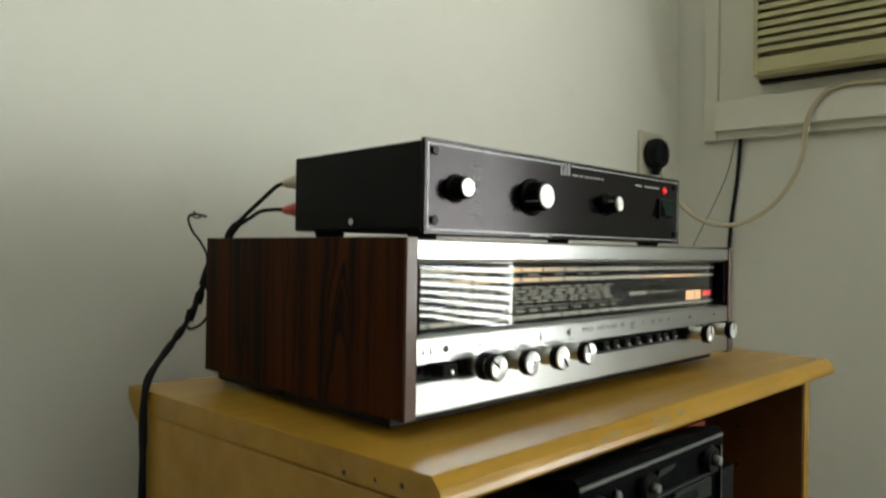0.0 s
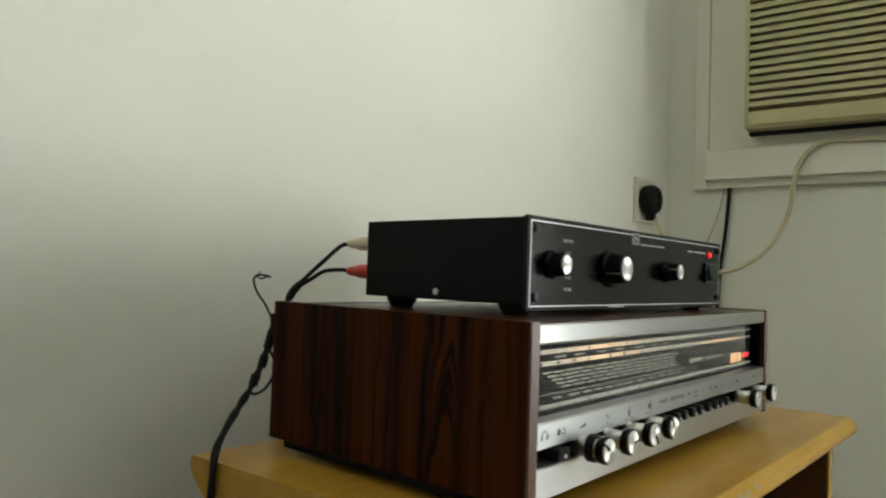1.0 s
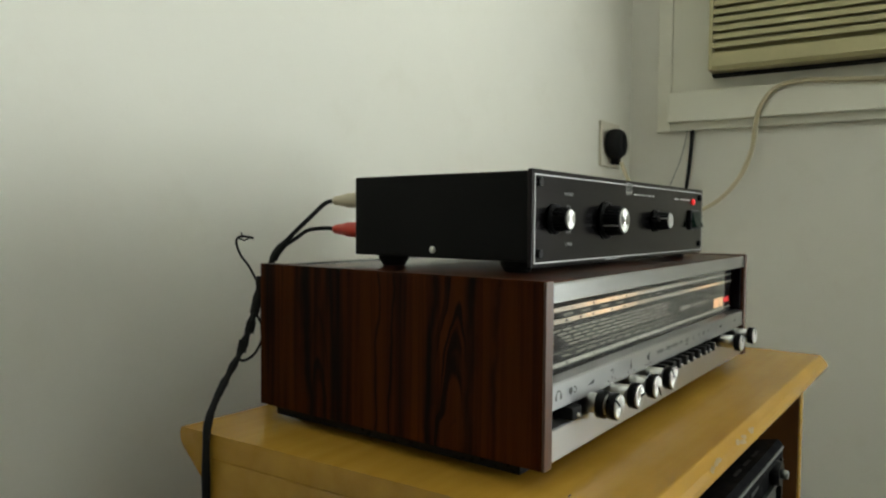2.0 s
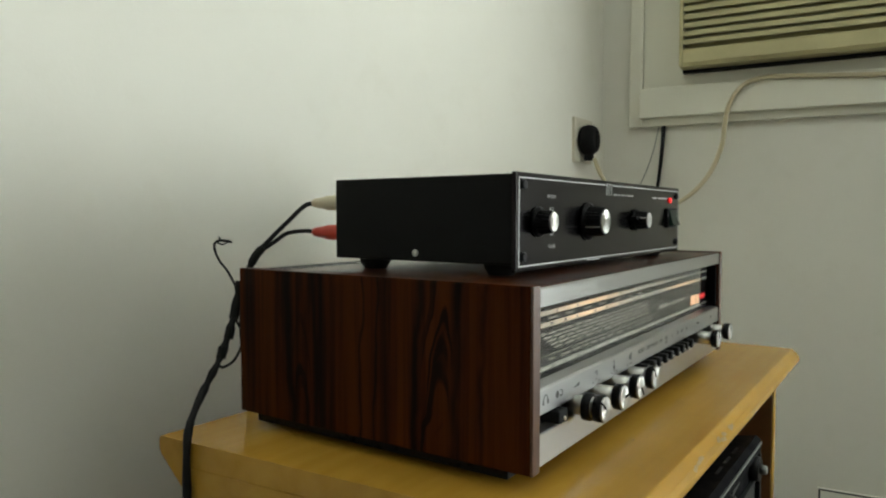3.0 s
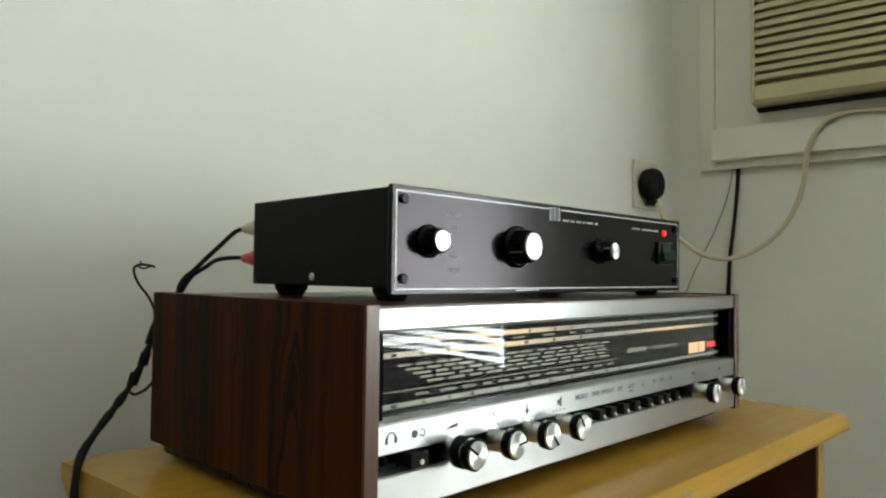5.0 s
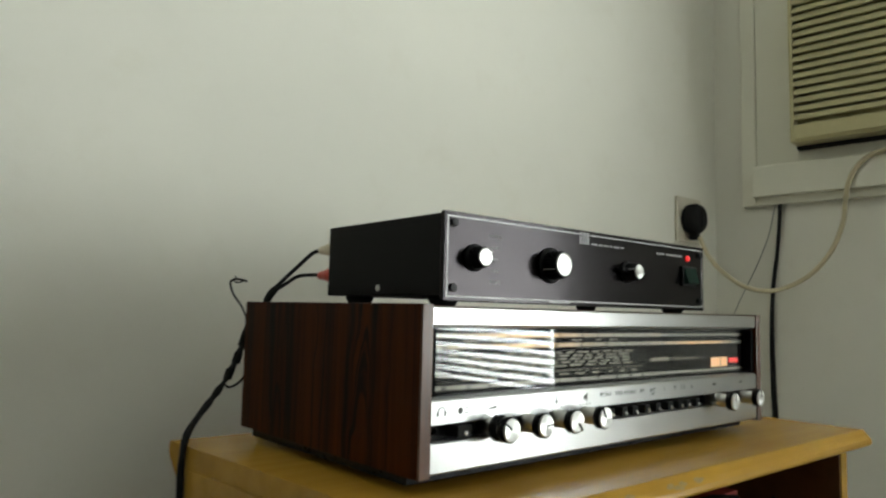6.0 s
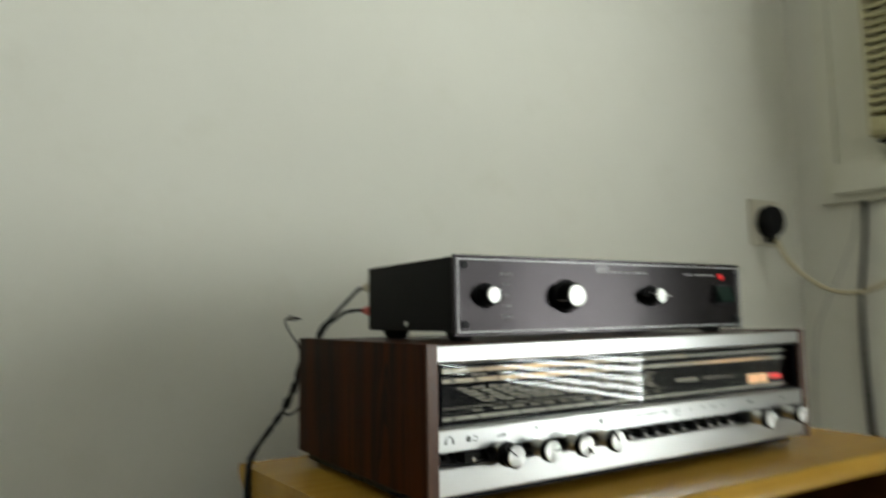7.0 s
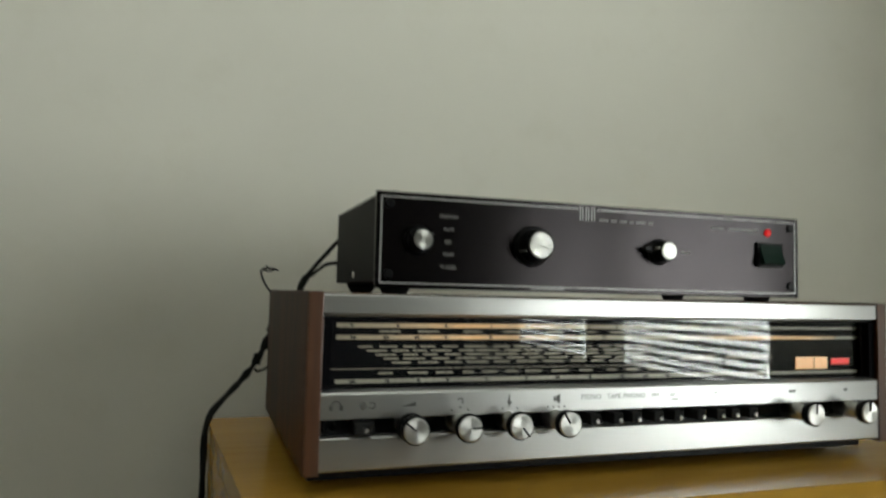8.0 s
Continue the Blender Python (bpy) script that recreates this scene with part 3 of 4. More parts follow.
    for y, z, r in ((0.016, DESK - 0.0165, 0.0022), (-0.018, DESK - 0.0145, 0.0015), (-0.045, DESK - 0.0125, 0.0022)):
        part("peg_hole", turned([(0, r), (0.0006, r * 0.8)], (end(y) - 0.0006, y, z), "-x", 12), M_INK, c, "small dark nail hole")
    for y, z in ((0.05, 0.60), (0.05, 0.54)):
        part("peg_hole", turned([(0, 0.003), (0.0006, 0.0025)], (0.7596, y, z), "-x", 12), M_INK, c)


cabinet()


# ---- the receiver on the cabinet ----
def receiver_knob(r, x, z, angle, coaxial=False):
    """Long spun metal knob with a black collar and a pointer line in its face."""
    k = part("knob", turned([(-0.012, 0.0085), (0.020, 0.0088)], (x, 0.0, z), "-y", 28), M_CHROME, r, "spun aluminium knob with a black collar", smooth=True)
    part("collar", turned([(0.0180, 0.0088), (0.0188, 0.0114), (0.0252, 0.0118), (0.0260, 0.0110)], (x, 0.0, z), "-y", 32), M_BLACK, k, smooth=True)
    part("face", turned([(0.0256, 0.0106), (0.0270, 0.0104), (0.0274, 0.0096)], (x, 0.0, z), "-y", 32), M_SPUN, k, "spun metal face", smooth=True)
    mark = bmesh.new()
    box(-0.0008, 0.0008, -0.0279, -0.0262, 0.0012, 0.0112, bm=mark)
    bmesh.ops.transform(mark, matrix=Matrix.Translation((x, 0, z)) @ Matrix.Rotation(radians(angle), 4, "Y"), verts=mark.verts[:])
    part("pointer", mark, M_DIAL, k)
    if coaxial:
        part("ring", turned([(0.0080, 0.0095), (0.0088, 0.0120), (0.0150, 0.0120), (0.0158, 0.0095)], (x, 0.0, z), "-y", 32), M_BLACK, k, smooth=True)


def receiver():
    r = thing("radio_receiver", (0.319, 0.165, DESK), "vintage rosewood and aluminium radio receiver with a lit dial", "radio receiver")
    z0, z1 = 0.736, 0.883
    for x0, x1 in ((0.0070, 0.0196), (0.6186, 0.6312)):
        part("side_panel", box(x0, x1, 0.0012, 0.333, z0, z1, 0.0010), M_ROSE, r, "rosewood veneered side")
        part("front_lipping", box(x0, x1, -0.0016, 0.0011, z0, z1, 0.0009), M_LIPPING, r, "lacquered brown front edge of the side")
    part("top_panel", box(0.0199, 0.6183, 0.001, 0.292, 0.868, z1 - 0.0012, 0.001), M_ROSETOP, r, "glossy rosewood top")
    part("vent_rail", box(0.0199, 0.6183, 0.2925, 0.298, 0.868, z1 - 0.002), M_BLACK, r, "black ventilation rail")
    for k in range(3):
        part("vent_slat", box(0.0199, 0.6183, 0.302 + 0.009 * k, 0.307 + 0.009 * k, 0.870, z1 - 0.002), M_BLACK, r, "black ventilation slat")
    part("back_panel", box(0.0199, 0.6183, 0.327, 0.332, z0 + 0.004, z1 - 0.002), M_BLACK, r)
    part("base_plate", box(0.0199, 0.6183, 0.0135, 0.326, z0 + 0.001, z0 + 0.004), M_BLACK, r)
    # black block added to draw the dark shadow line below the case
    part("underside_shadow", box(0.014, 0.619, 0.024, 0.316, 0.7265, z0 + 0.0008, 0.001), M_BLACK, r)
    for x in (0.060, 0.578):
        for y in (0.065, 0.270):
            part("foot", turned([(-0.016, 0.011), (-0.004, 0.013), (0.0005, 0.013)], (x, y, z0), "z", 20), M_RUBBER, r)
    # fascia strips with a bevel towards the dial
    part("upper_strip", extruded([(0.0, 0.8655), (0.0, 0.8795), (0.0012, 0.881), (0.010, 0.881), (0.013, 0.8640), (0.010, 0.8625)], 0.0199, 0.6183, "x"), M_ALU, r, "brushed aluminium strip")
    part("control_strip", extruded([(0.0, 0.7805), (0.0, 0.7995), (0.0012, 0.8012), (0.0125, 0.8025), (0.0125, 0.7795), (0.0012, 0.7795)], 0.0199, 0.6183, "x"), M_ALU, r, "brushed aluminium strip with printed symbols")
    part("lower_strip", extruded([(0.0, 0.7400), (0.0, 0.7640), (0.0012, 0.7652), (0.0125, 0.7652), (0.0125, 0.7385), (0.0012, 0.7385)], 0.0199, 0.6183, "x"), M_ALU, r, "brushed aluminium strip")
    part("control_slot", box(0.0199, 0.6183, 0.0127, 0.016, 0.764, 0.781), M_BLACK, r, "black recess behind the controls")
    # the dial
    part("dial_end", box(0.0199, 0.0267, 0.003, 0.030, 0.803, 0.862), M_DIAL, r)
    part("dial_end", box(0.6106, 0.6183, 0.003, 0.030, 0.803, 0.862), M_DIAL, r)
    yd = 0.0168
    plate = part("dial_plate", box(0.0268, 0.6104, yd, yd + 0.004, 0.8025, 0.866), M_DIAL, r, "black dial plate with printed station scales")
    rng = random.Random(5)
    part("scale_band", bar(0.0335, 0.400, 0.8530, 0.8568, yd), M_BAND, plate, "cream scale band glowing warm from behind")
    part("scale_band", bar(0.402, 0.609, 0.8536, 0.8560, yd), M_BANDGREY, plate)
    part("scale_band", bar(0.0335, 0.405, 0.8430, 0.8468, yd), M_BAND, plate, "cream scale band glowing warm from behind")
    part("scale_band", bar(0.407, 0.576, 0.8432, 0.8464, yd), M_BAND, plate, "cream scale band glowing warm from behind")
    part("scale_band", bar(0.578, 0.609, 0.8432, 0.8464, yd), M_BANDGREY, plate)
    part("scale_band", bar(0.0335, 0.400, 0.8065, 0.8100, yd), M_BANDGREY, plate)
    part("scale_band", bar(0.402, 0.609, 0.8070, 0.8098, yd), M_BANDGREY, plate)
    part("scale_line", bar(0.030, 0.360, 0.8181, 0.8188, yd), M_PRINT, plate)
    for z, w in ((0.8549, 0.003), (0.8449, 0.006), (0.8082, 0.006)):
        x = 0.045
        while x < 0.39:
            part("scale_figure", bar(x, x + w * rng.uniform(0.4, 1.0), z - 0.0011, z + 0.0011, yd - 0.0003, None, 0.0002), M_INK, plate)
            x += rng.uniform(0.025, 0.045)
    for row in range(5):
        z = 0.8370 - 0.0034 * row
        x = 0.052 + 0.0075 * row
        while x < 0.335:
            w = rng.uniform(0.012, 0.022)
            part("station_word", bar(x, x + w, z - 0.0008, z + 0.0008, yd), M_PRINT, plate)
            x += w + rng.uniform(0.003, 0.007)
    for z, x0, x1, step in ((0.8499, 0.070, 0.33, 0.05), (0.8146, 0.070, 0.36, 0.028)):
        x = x0
        while x < x1:
            w = rng.uniform(0.010, 0.022)
            part("station_word", bar(x, x + w, z - 0.0009, z + 0.0009, yd), M_PRINT, plate)
            x += w + rng.uniform(0.25, 0.6) * step
    part("maker_mark", bar(0.378, 0.418, 0.8230, 0.8275, yd), M_PRINT, plate, "pale printed maker's mark")
    for k in range(9):
        part("model_mark", bar(0.432 + 0.0068 * k, 0.4365 + 0.0068 * k, 0.8236, 0.8266, yd), M_PRINT, plate)
    part("tuning_meter", bar(0.522, 0.565, 0.8120, 0.8245, yd, depth=0.0008), M_METER, plate, "small tuning meter lit orange")
    part("meter_needle", bar(0.546, 0.5468, 0.8125, 0.824, yd - 0.0009), M_INK, plate)
    part("stereo_lamp", bar(0.571, 0.596, 0.8165, 0.8230, yd, depth=0.0008), M_RED, plate, "glowing red stereo lamp")
    glass = part("dial_glass", box(0.0268, 0.6105, 0.0125, 0.0145, 0.8028, 0.8625), M_DIALGLASS, r, "clear dial glass reflecting the window blind")
    glass.visible_shadow = False
    # controls
    zc = 0.7735
    for x, angle, coax in ((0.092, -52, True), (0.138, 85, False), (0.184, 140, False), (0.230, -32, False), (0.504, 0, False), (0.575, 0, False)):
        receiver_knob(r, x, zc - (0.0015 if x > 0.4 else 0), angle, coax)
    for x in (0.266, 0.290, 0.310, 0.334, 0.356, 0.382, 0.405, 0.422, 0.444):
        key = part("push_button", box(x - 0.0052, x + 0.0052, -0.0085, 0.0125, zc - 0.0056, zc + 0.0048, 0.0016), M_RUBBER, r, "black push button with a bright tip")
        part("tip", turned([(0.0, 0.0021), (0.0010, 0.0019), (0.0016, 0.0011)], (x + 0.0020, -0.0084, zc - 0.0024), "-y", 12), M_CHROME, key, "bright metal tip", smooth=True)
    part("jack_socket", turned([(0, 0.0065), (0.004, 0.0065), (0.004, 0.0035), (0.0, 0.0032)], (0.030, 0.012, zc), "-y", 20), M_BLACK, r)
    toggle = part("switch_key", box(0.046, 0.063, -0.006, 0.0125, zc - 0.0055, zc + 0.005, 0.0015), M_RUBBER, r)
    part("tip", turned([(0.0, 0.0021), (0.0010, 0.0015)], (0.056, -0.006, zc - 0.002), "-y", 12), M_CHROME, toggle)
    # printed words and symbols above the controls
    for words, x in (("MONO", 0.266), ("TAPE", 0.290), ("PHONO", 0.312), ("FM", 0.335), ("AFC", 0.357), ("L", 0.382), ("M", 0.405), ("P.U.", 0.424), ("K", 0.444)):
        lettering("printed_word", words, x, 0.7920, -0.0002, 0.0066, M_LEGEND, r)
    part("printed_word", bar(0.353, 0.361, 0.7868, 0.7882, -0.0001), M_LEGEND, r)
    symbols = {
        "headphone_symbol": lambda bm: (turned_arc(bm, 0.032, 0.791, 0.0042, 0, 180), bar(0.0265, 0.0290, 0.7872, 0.7912, -0.0001, bm), bar(0.0350, 0.0375, 0.7872, 0.7912, -0.0001, bm)),
        "switch_symbol": lambda bm: (turned([(0, 0.0030), (0.0002, 0.0030)], (0.054, -0.0001, 0.7905), "-y", 16, bm), turned_arc(bm, 0.0615, 0.7905, 0.003, 200, 500)),
        "volume_symbol": lambda bm: extruded([(0.086, 0.7890), (0.099, 0.7890), (0.099, 0.7925)], -0.0003, -0.0001, "y", bm),
        "bass_symbol": lambda bm: (turned_arc(bm, 0.1385, 0.7920, 0.0028, -60, 170), turned([(0, 0.0009), (0.0002, 0.0009)], (0.1385, -0.0001, 0.7868), "-y", 10, bm)),
        "treble_symbol": lambda bm: (bar(0.1836, 0.1846, 0.7860, 0.7965, -0.0001, bm), turned_arc(bm, 0.1843, 0.7900, 0.0020, 90, 400)),
        "speaker_symbol": lambda bm: (bar(0.2275, 0.2295, 0.7895, 0.7935, -0.0001, bm), extruded([(0.2300, 0.7895), (0.2340, 0.7868), (0.2340, 0.7962), (0.2300, 0.7935)], -0.0003, -0.0001, "y", bm)),
        "tuning_symbol": lambda bm: bar(0.496, 0.505, 0.7905, 0.7930, -0.0001, bm),
        "aerial_symbol": lambda bm: bar(0.570, 0.575, 0.7905, 0.7930, -0.0001, bm),
    }
    for x in (0.130, 0.145, 0.177, 0.191, 0.221, 0.2265, 0.232, 0.2375):
        part("dot", bar(x, x + 0.0015, 0.7838, 0.7852, -0.0001), M_LEGEND, r)
    for name, draw in symbols.items():
        bm = bmesh.new()
        draw(bm)
        part(name, bm, M_LEGEND, r)


def turned_arc(bm, x, z, radius, a0, a1, width=0.0010, y=-0.0001):
    """A thin printed arc, angles in degrees from +x towards +z."""
    n = 14
    for k in range(n):
        a, b = radians(a0 + (a1 - a0) * k / n), radians(a0 + (a1 - a0) * (k + 1) / n)
        pts = [(x + q * math.cos(c), z + q * math.sin(c)) for c, q in ((a, radius), (b, radius), (b, radius - width), (a, radius - width))]
        extruded(pts, y - 0.0002, y, "y", bm)


TURNED.append(ASKEW)
receiver()
TURNED.pop()


# ---- the preamplifier on the receiver ----
def pointer_knob(p, x, z, r, length, angle, flutes=18):
    """Black fluted knob with a spun metal cap."""
    y = 0.0498
    k = part("knob", turned([(0, r * 1.22), (0.002, r * 1.24), (0.004, r * 1.05)], (x, y, z), "-y", 36), M_BLACK, p, "black fluted knob with a bright metal cap", smooth=True)
    body = bmesh.new()
    rings = []
    for d, s in ((0.0035, 1.02), (length - 0.002, 0.93), (length - 0.0005, 0.86)):
        ring = []
        for q in range(flutes * 4):
            a = 2 * math.pi * q / (flutes * 4)
            rr = r * s * (1 - (0.06 if q % 4 == 0 else 0.0))
            ring.append(body.verts.new((x + rr * math.cos(a), y - d, z + rr * math.sin(a))))
        rings.append(ring)
    for a, b in zip(rings, rings[1:]):
        for q in range(len(a)):
            body.faces.new((a[q], a[(q + 1) % len(a)], b[(q + 1) % len(a)], b[q]))
    body.faces.new(rings[-1])
    bmesh.ops.recalc_face_normals(body, faces=body.faces[:])
    part("grip", body, M_BLACK, k)
    part("cap", turned([(length - 0.0008, r * 0.80), (length + 0.0006, r * 0.80), (length + 0.0010, r * 0.74)], (x, y, z), "-y", 32), M_CAP, k, "spun metal cap", smooth=True)
    line = bmesh.new()
    box(-0.0006, 0.0006, -length, -0.004, r * 0.99, r * 1.02, bm=line)
    bmesh.ops.transform(line, matrix=Matrix.Translation((x, y, z)) @ Matrix.Rotation(radians(angle), 4, "Y"), verts=line.verts[:])
    part("index_line", line, M_WHITE, k)
    return k


def preamplifier():
    p = thing("preamplifier", (0.313, 0.16, 0.883), "black metal preamplifier with three knobs, resting on the receiver", "preamplifier")
    x0, x1, z0, z1, y = 0.0715, 0.5545, 0.8868, 0.9752, 0.0500
    part("case", box(0.0745, 0.5515, 0.0553, 0.2665, 0.8925, 0.9738, 0.0018), M_CASE, p, "black textured steel case")
    part("front_panel", box(x0, x1, y, y + 0.005, z0, z1, 0.0010), M_PANEL, p, "black anodised front panel")
    for xx in (0.098, 0.524):
        for yy in (0.080, 0.232):
            part("foot", turned([(0, 0.0165), (0.0035, 0.016), (0.0104, 0.0115)], (xx, yy, 0.8922), "-z", 24), M_RUBBER, p)
    t = 0.0013
    a, b, c, d = x0 + 0.0042, x1 - 0.0042, z0 + 0.0042, z1 - 0.0042
    for q in (bar(a, 0.2775, d - t, d, y), bar(0.298, b, d - t, d, y), bar(a, b, c, c + t, y), bar(a, a + t, c + t, d - t, y), bar(b - t, b, c + t, d - t, y)):
        part("border_line", q, M_SILVER, p)
    logo = bmesh.new()
    for k in range(3):
        bar(0.2785 + 0.0066 * k, 0.2795 + 0.0066 * k, 0.9590, 0.9722, y, logo)
        bar(0.2815 + 0.0066 * k, 0.2825 + 0.0066 * k, 0.9590, 0.9722, y, logo)
        bar(0.2785 + 0.0066 * k, 0.2825 + 0.0066 * k, 0.9712, 0.9722, y - 0.0002, logo)
    part("emblem", logo, M_SILVER, p, "silver outlined emblem")
    x = 0.3005
    for w in (0.011, 0.007, 0.009, 0.005, 0.012, 0.006):
        part("printed_word", bar(x, x + w, 0.9592, 0.9612, y), M_TEXT, p)
        x += w + 0.0028
    for x, w in ((0.4370, 0.0176), (0.4595, 0.0390)):
        part("printed_word", bar(x, x + w, 0.9583, 0.9605, y), M_TEXT, p)
    for k, words in enumerate(("PHONO", "AUX", "CD", "TAPE", "TUNER")):
        lettering("printed_word", words, 0.141, 0.9545 - 0.0118 * k, y - 0.0001, 0.0050, M_TEXT, p)
    part("printed_line", bar(0.398, 0.410, 0.9305, 0.9325, y), M_TEXT, p)
    part("printed_line", bar(0.226, 0.262, 0.8893, 0.8903, y), M_SILVER, p)
    for x in (0.0838, 0.5425):
        for z in (0.9000, 0.9640):
            s = part("panel_screw", turned([(0, 0.0042), (0.0022, 0.0042), (0.0028, 0.0034)], (x, y, z), "-y", 18), M_BLACK, p, smooth=True)
    pointer_knob(p, 0.1115, 0.9310, 0.0112, 0.0165, 60)
    pointer_knob(p, 0.2265, 0.9305, 0.0160, 0.0200, -110, 26)
    k = pointer_knob(p, 0.3705, 0.9310, 0.0110, 0.0180, -75)
    wing = extruded([(-0.010, -0.0035), (-0.0215, -0.0012), (-0.0215, 0.0012), (-0.010, 0.0035)], 0.040, 0.0485, "y")
    bmesh.ops.transform(wing, matrix=Matrix.Translation((0.3705, 0, 0.9310)) @ Matrix.Rotation(radians(8), 4, "Y"), verts=wing.verts[:])
    part("pointer", wing, M_BLACK, k)
    part("pilot_lamp", turned([(0, 0.0040), (0.0014, 0.0040), (0.0026, 0.0032), (0.0031, 0.0015)], (0.5115, y, 0.9575), "-y", 20), M_RED, p, "glowing red pilot lamp", smooth=True)
    sw = part("power_switch", box(0.4955, 0.5300, 0.0465, y, 0.9195, 0.9465, 0.0012), M_BLACK, p, "dark green rocker switch")
    part("rocker", extruded([(0.0465, 0.9220), (0.0395, 0.9235), (0.0430, 0.9335), (0.0455, 0.9440), (0.0465, 0.9440)], 0.4985, 0.5270, "x"), M_SWITCH, sw)
    part("case_screw", turned([(0, 0.0036), (0.0010, 0.0034), (0.0014, 0.0022)], (0.0746, 0.162, 0.9005), "-x", 14), M_STEEL, p, "bright cross-head screw")
    for z in (0.9505, 0.9185):
        part("phono_socket", turned([(0, 0.0075), (0.006, 0.0070)], (0.092, 0.2660, z), "+y", 18), M_STEEL, p)


preamplifier()


# ---- the leads behind the gear ----
def leads():
    for colour, material, z in (("ivory", M_WHITEPLUG, 0.9505), ("red", M_REDPLUG, 0.9185)):
        q = thing("phono_plug", (0.092, 0.272, z), f"{colour} moulded phono plug in the back of the preamplifier", "plug", "phono plugs")
        part("sleeve", turned([(0, 0.0080), (0.002, 0.0084), (0.022, 0.0081), (0.025, 0.0070), (0.037, 0.0056), (0.042, 0.0048), (0.044, 0.0034)], (0.092, 0.2725, z), "+y", 22), material, q, smooth=True)
    s = thing("signal_lead", (0.08, 0.36, 0.72), "black twin signal lead hanging from the phono plugs", "cable")
    part("lead_branch", cable([(0.092, 0.314, 0.9500), (0.086, 0.324, 0.9475), (0.072, 0.336, 0.930), (0.061, 0.345, 0.916), (0.051, 0.354, 0.902)], 0.0026, 8, 6), M_CORD, s, smooth=True)
    part("lead_branch", cable([(0.092, 0.314, 0.9185), (0.088, 0.326, 0.9195), (0.073, 0.338, 0.917), (0.062, 0.346, 0.908), (0.051, 0.354, 0.899)], 0.0023, 8, 6), M_CORD, s, smooth=True)
    part("lead", cable([(0.052, 0.353, 0.903), (0.045, 0.362, 0.888), (0.040, 0.370, 0.86), (0.044, 0.380, 0.80), (0.06, 0.385, 0.70), (0.08, 0.39, 0.4), (0.09, 0.40, 0.005)], lambda f: 0.0048 if 0.03 < f < 0.20 else 0.0036, 10, 8), M_CORD, s, smooth=True)
    h = thing("hanging_cable", (-0.04, 0.34, 0.0), "black taped cord with a frayed end hanging over the cabinet edge", "cable")
    part("cord", cable([(0.016, 0.350, 0.868), (0.012, 0.350, 0.845), (0.002, 0.350, 0.815), (-0.011, 0.349, 0.790), (-0.028, 0.347, 0.768), (-0.047, 0.340, 0.748), (-0.061, 0.332, 0.731), (-0.0665, 0.328, 0.708), (-0.0668, 0.328, 0.67), (-0.0668, 0.328, 0.62), (-0.0680, 0.326, 0.45), (-0.0680, 0.326, 0.20), (-0.074, 0.326, 0.006)],
         lambda f: 0.0043 if f > 0.35 else 0.0043 + 0.0010 * math.sin(f * 90), 10, 10, 0.8, 0.18), M_CORD, h, smooth=True)
    part("strand", cable([(0.0130, 0.352, 0.862), (0.0090, 0.357, 0.876), (0.0005, 0.360, 0.889), (-0.0055, 0.361, 0.900), (-0.0055, 0.361, 0.907), (0.0005, 0.361, 0.911), (0.0085, 0.361, 0.9105), (0.0145, 0.361, 0.9085)], 0.0013, 7, 8, wobble=0.0012), M_CORD, h, "thin bare strand")
    part("strand", cable([(-0.0035, 0.361, 0.909), (0.0025, 0.360, 0.9065), (0.0075, 0.360, 0.9078), (0.0125, 0.360, 0.9095)], 0.0009, 6, 6), M_CORD, h)
    part("strand", cable([(0.0000, 0.361, 0.9145), (0.0010, 0.361, 0.911)], 0.0008, 6, 4), M_CORD, h)
    part("strand", cable([(0.0080, 0.350, 0.83), (0.0160, 0.347, 0.815), (0.0140, 0.346, 0.798), (0.0040, 0.347, 0.785), (-0.0060, 0.350, 0.780), (-0.0100, 0.352, 0.783)], 0.0015, 7, 8, wobble=0.001), M_CORD, h, "thin twisted strand")
    for z, x in ((0.835, 0.0088), (0.815, 0.0020), (0.796, -0.0078)):
        part("tape_wrap", cable([(x + 0.0015, 0.349, z + 0.006), (x, 0.349, z), (x - 0.002, 0.349, z - 0.006)], 0.0058, 10, 4, 0.85), M_RUBBER, h)


leads()


# ---- inside and beside the cabinet ----
def lower_component():
    u = thing("black_hifi_unit", (0.35, 0.12, 0.452), "black hi-fi unit standing on the cabinet shelf", "hi-fi unit")
    part("case", box(0.130, 0.585, -0.018, 0.270, 0.460, 0.592, 0.002), M_CASE, u)
    for x in (0.16, 0.555):
        for y in (0.01, 0.24):
            part("foot", turned([(-0.0085, 0.012), (0.001, 0.013)], (x, y, 0.460), "z", 16), M_RUBBER, u)


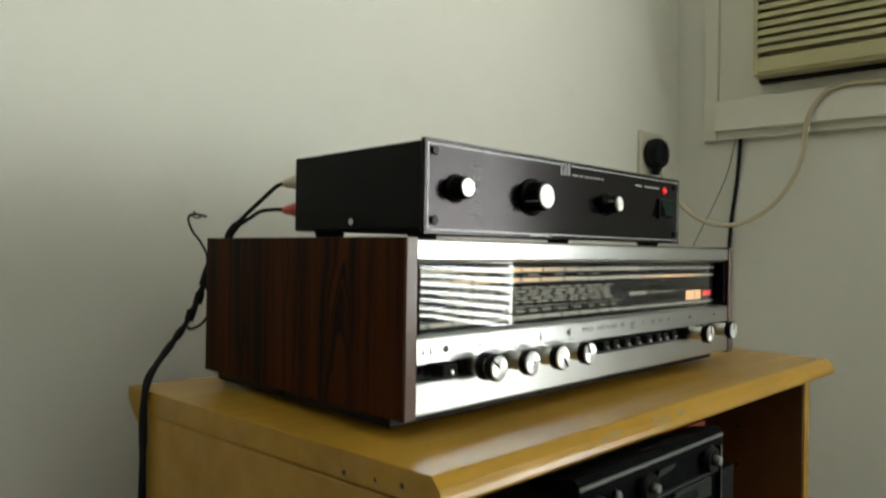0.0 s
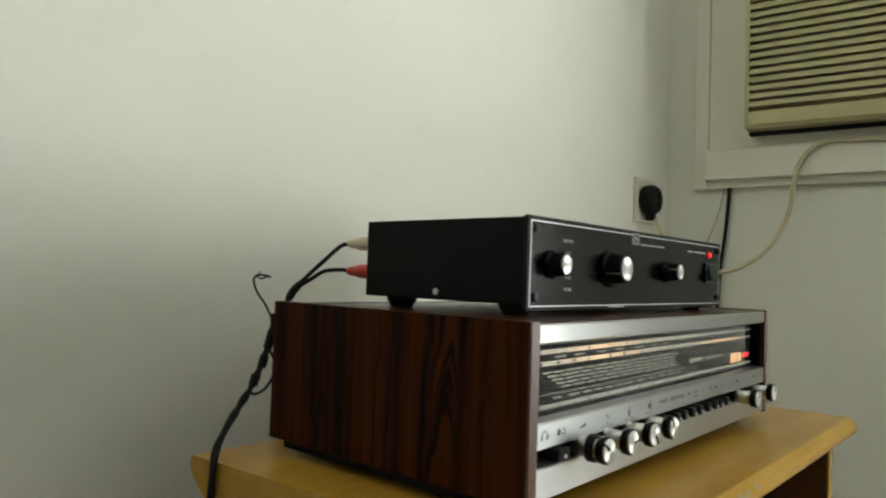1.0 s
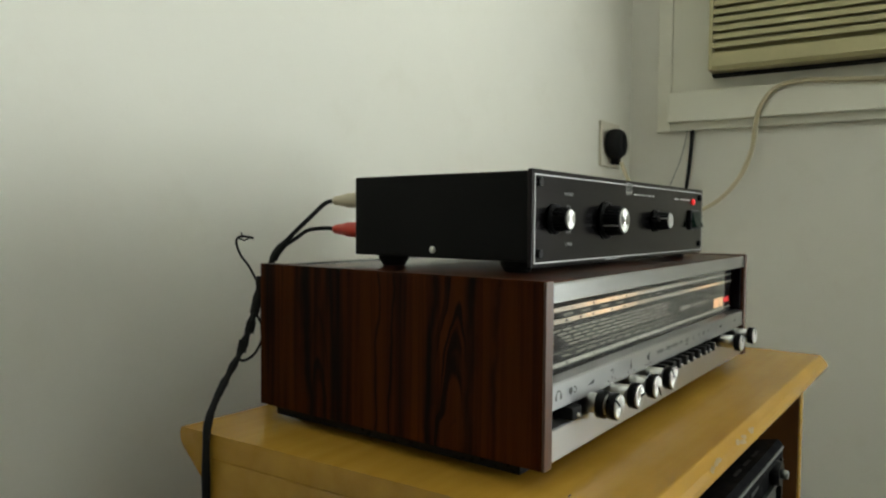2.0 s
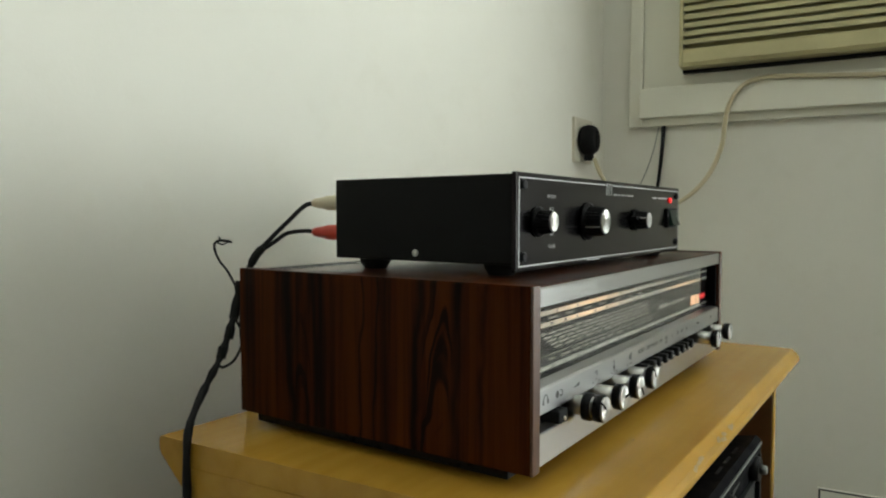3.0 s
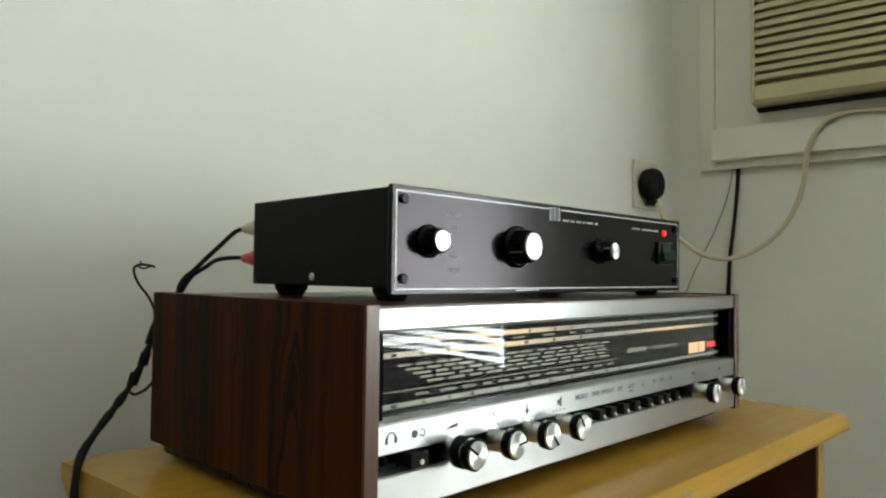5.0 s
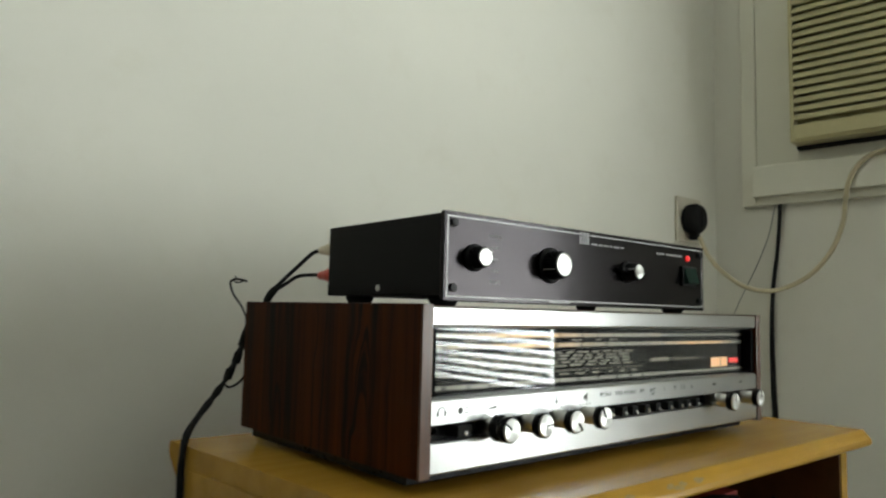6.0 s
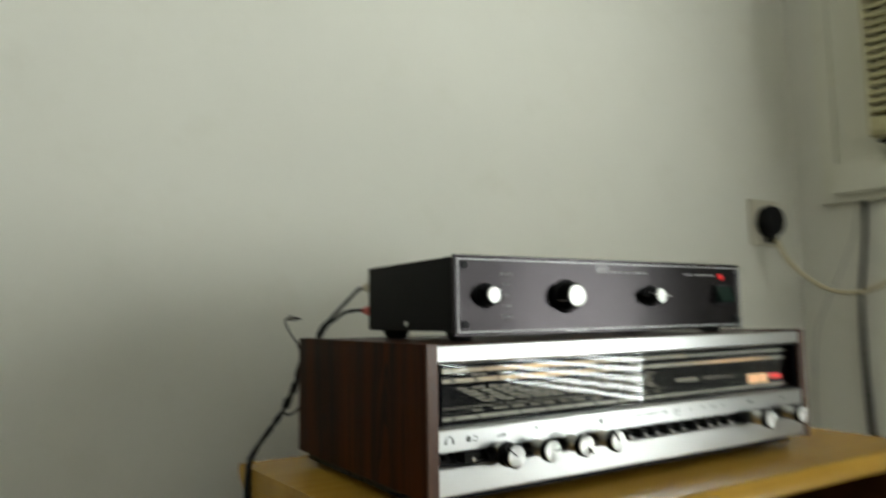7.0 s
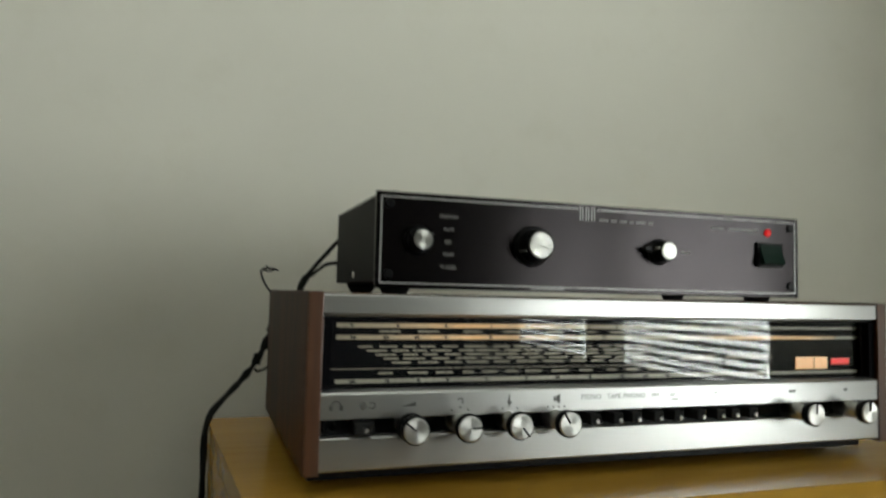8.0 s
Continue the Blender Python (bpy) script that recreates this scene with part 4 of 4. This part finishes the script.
def car_deck():
    c = thing("cassette_deck", (0.25, 0.0, 0.593), "black cassette deck with two knobs on a hi-fi unit", "cassette deck")
    x0, x1, z0, z1 = 0.100, 0.358, 0.5935, 0.6945
    part("case", box(x0 + 0.004, x1 - 0.004, -0.088, 0.14, z0, z1 - 0.018, 0.002), M_CASE, c)
    top = extruded([(-0.1005, z1 - 0.010), (-0.1000, z1 - 0.004), (-0.0955, z1), (-0.066, z1 - 0.006), (-0.062, z1 - 0.017), (-0.090, z1 - 0.0172), (-0.1005, z1 - 0.0172)], x0, x1, "x")
    part("hood", top, M_DIAL, c, "black moulded hood")
    part("trim_line", box(x0 + 0.001, x1 - 0.001, -0.1016, -0.1003, z1 - 0.0085, z1 - 0.0058), M_DULL, c, "bright trim line")
    for x in (x0, x1 - 0.006):
        side = part("bezel", box(x, x + 0.006, -0.101, -0.088, z0, z1 - 0.018, 0.001), M_BLACK, c)
        part("edge_line", box(x + 0.0012, x + 0.0026, -0.1017, -0.1009, z0 + 0.002, z1 - 0.019), M_DULL, side, "thin bright line down the bezel")
    part("fascia", box(x0 + 0.006, x1 - 0.006, -0.096, -0.0885, z0 + 0.002, z1 - 0.018), M_DIAL, c)
    part("cassette_door", box(x0 + 0.055, x1 - 0.050, -0.099, -0.0962, z0 + 0.030, z0 + 0.050, 0.001), M_BLACK, c)
    part("ledge", box(0.190, x1 - 0.008, -0.1005, -0.0962, 0.6505, 0.6535, 0.0008), M_GREYPLASTIC, c, "dark grey ledge under the knobs")
    part("window_plate", box(0.262, x1 - 0.020, -0.0985, -0.0962, 0.6280, 0.6470, 0.001), M_GREYPLASTIC, c, "dark grey cassette window")
    part("lower_panel", box(x0 + 0.045, x1 - 0.012, -0.103, -0.0962, z0 + 0.004, z0 + 0.024, 0.001), M_DULL, c, "dull grey key strip")
    for x, r in ((0.207, 0.0125), (0.330, 0.0135)):
        k = part("knob", turned([(0, r * 1.05), (0.004, r), (0.009, r * 0.92)], (x, -0.0962, 0.6665), "-y", 24), M_BLACK, c, smooth=True)
        part("cap", turned([(0.009, r * 0.40), (0.015, r * 0.34), (0.0156, r * 0.26)], (x, -0.0962, 0.6665), "-y", 20), M_DULL, k, "dull metal cap", smooth=True)
    lever = extruded([(0.226, 0.6690), (0.256, 0.6720), (0.262, 0.6765), (0.230, 0.6755)], -0.0990, -0.0962, "y")
    part("lever", lever, M_GREYPLASTIC, c, "grey lever")
    for x in (0.134, 0.158):
        part("key", turned([(0, 0.0042), (0.005, 0.0040), (0.0065, 0.0026)], (x, -0.0962, 0.6700), "-y", 14), M_DULL, c, "small metal button", smooth=True)
    for k in range(3):
        part("vent_slot", box(0.215 + 0.034 * k, 0.238 + 0.034 * k, -0.088, -0.085, z1 - 0.0035, z1 - 0.0012), M_RUBBER, c)
    carton = thing("red_carton", (0.617, 0.07, 0.452), "narrow dark red carton standing on the cabinet shelf", "box")
    part("shell", box(0.590, 0.645, 0.050, 0.092, 0.4522, 0.628, 0.001), M_CARTON, carton)


def floor_things():
    TURNED.append(SKEW)
    b = thing("printed_card", (1.57, -0.2, 0.0), "white printed card with a thin black border leaning on the wall", "card")
    xf = 1.569
    part("sheet", box(xf, 1.5745, -0.40, -0.026, 0.0, 0.2045, 0.0008), M_WALL, b, "stiff white sheet")
    y0, y1, z0, z1 = -0.397, -0.0285, 0.006, 0.2025
    for a in ((y0, y1, z1 - 0.0042, z1), (y0, y1, z0, z0 + 0.0042), (y0, y0 + 0.0042, z0 + 0.0042, z1 - 0.0042), (y1 - 0.0042, y1, z0 + 0.0042, z1 - 0.0042)):
        part("border_line", box(xf - 0.0004, xf, *a), M_INK, b)
    badge = bmesh.new()
    for dy, dz, rr in ((0, 0.006, 0.0065), (0.013, 0.006, 0.0065), (0.0065, -0.006, 0.0065)):
        for k in range(16):
            a0, a1 = 2 * math.pi * k / 16, 2 * math.pi * (k + 1) / 16
            extruded([(-0.1015 + dy + q * math.cos(a), 0.170 + dz + q * math.sin(a)) for a, q in ((a0, rr), (a1, rr), (a1, rr - 0.0022), (a0, rr - 0.0022))], xf - 0.0004, xf, "x", badge)
    part("badge", badge, M_INK, b, "round black printed badge")
    part("printed_line", box(xf - 0.0004, xf, -0.205, -0.130, 0.166, 0.172), M_SMUDGE, b)
    blot = bmesh.new()
    rng = random.Random(9)
    for k in range(9):
        w = rng.uniform(0.012, 0.024)
        y, z = -0.12 - 0.017 * k, 0.105 + rng.uniform(-0.012, 0.012)
        extruded([(y + w * rng.uniform(0.7, 1) * math.cos(a), z + 0.9 * w * rng.uniform(0.7, 1) * math.sin(a)) for a in [2 * math.pi * q / 9 for q in range(9)]], xf - 0.0003 - 0.00003 * k, xf, "x", blot)
    part("printed_picture", blot, M_INK, b, "dark irregular printed picture")
    TURNED.pop()
    f = thing("maroon_folder", (0.80, 0.12, 0.0), "maroon board folder standing on the floor beside the cabinet", "folder")
    leaf = bmesh.new()
    v = [leaf.verts.new(q) for q in ((0.872, -0.045, 0), (0.884, -0.045, 0), (0.884, 0.24, 0), (0.872, 0.24, 0), (0.790, -0.045, 0.484), (0.802, -0.045, 0.484), (0.802, 0.24, 0.484), (0.790, 0.24, 0.484))]
    for q in ((3, 2, 1, 0), (4, 5, 6, 7), (0, 1, 5, 4), (1, 2, 6, 5), (2, 3, 7, 6), (3, 0, 4, 7)):
        leaf.faces.new([v[k] for k in q])
    part("cover", leaf, M_MAROON, f)
    g = thing("green_bin", (1.34, 0.0, 0.0), "green plastic bin on the floor beside the cabinet", "bin")
    part("shell", turned([(0, 0.085), (0.02, 0.09), (0.145, 0.106), (0.152, 0.110), (0.152, 0.102), (0.02, 0.083)], (1.34, 0.0, 0.0), "z", 32), M_GREEN, g, smooth=True)


lower_component()
car_deck()
floor_things()
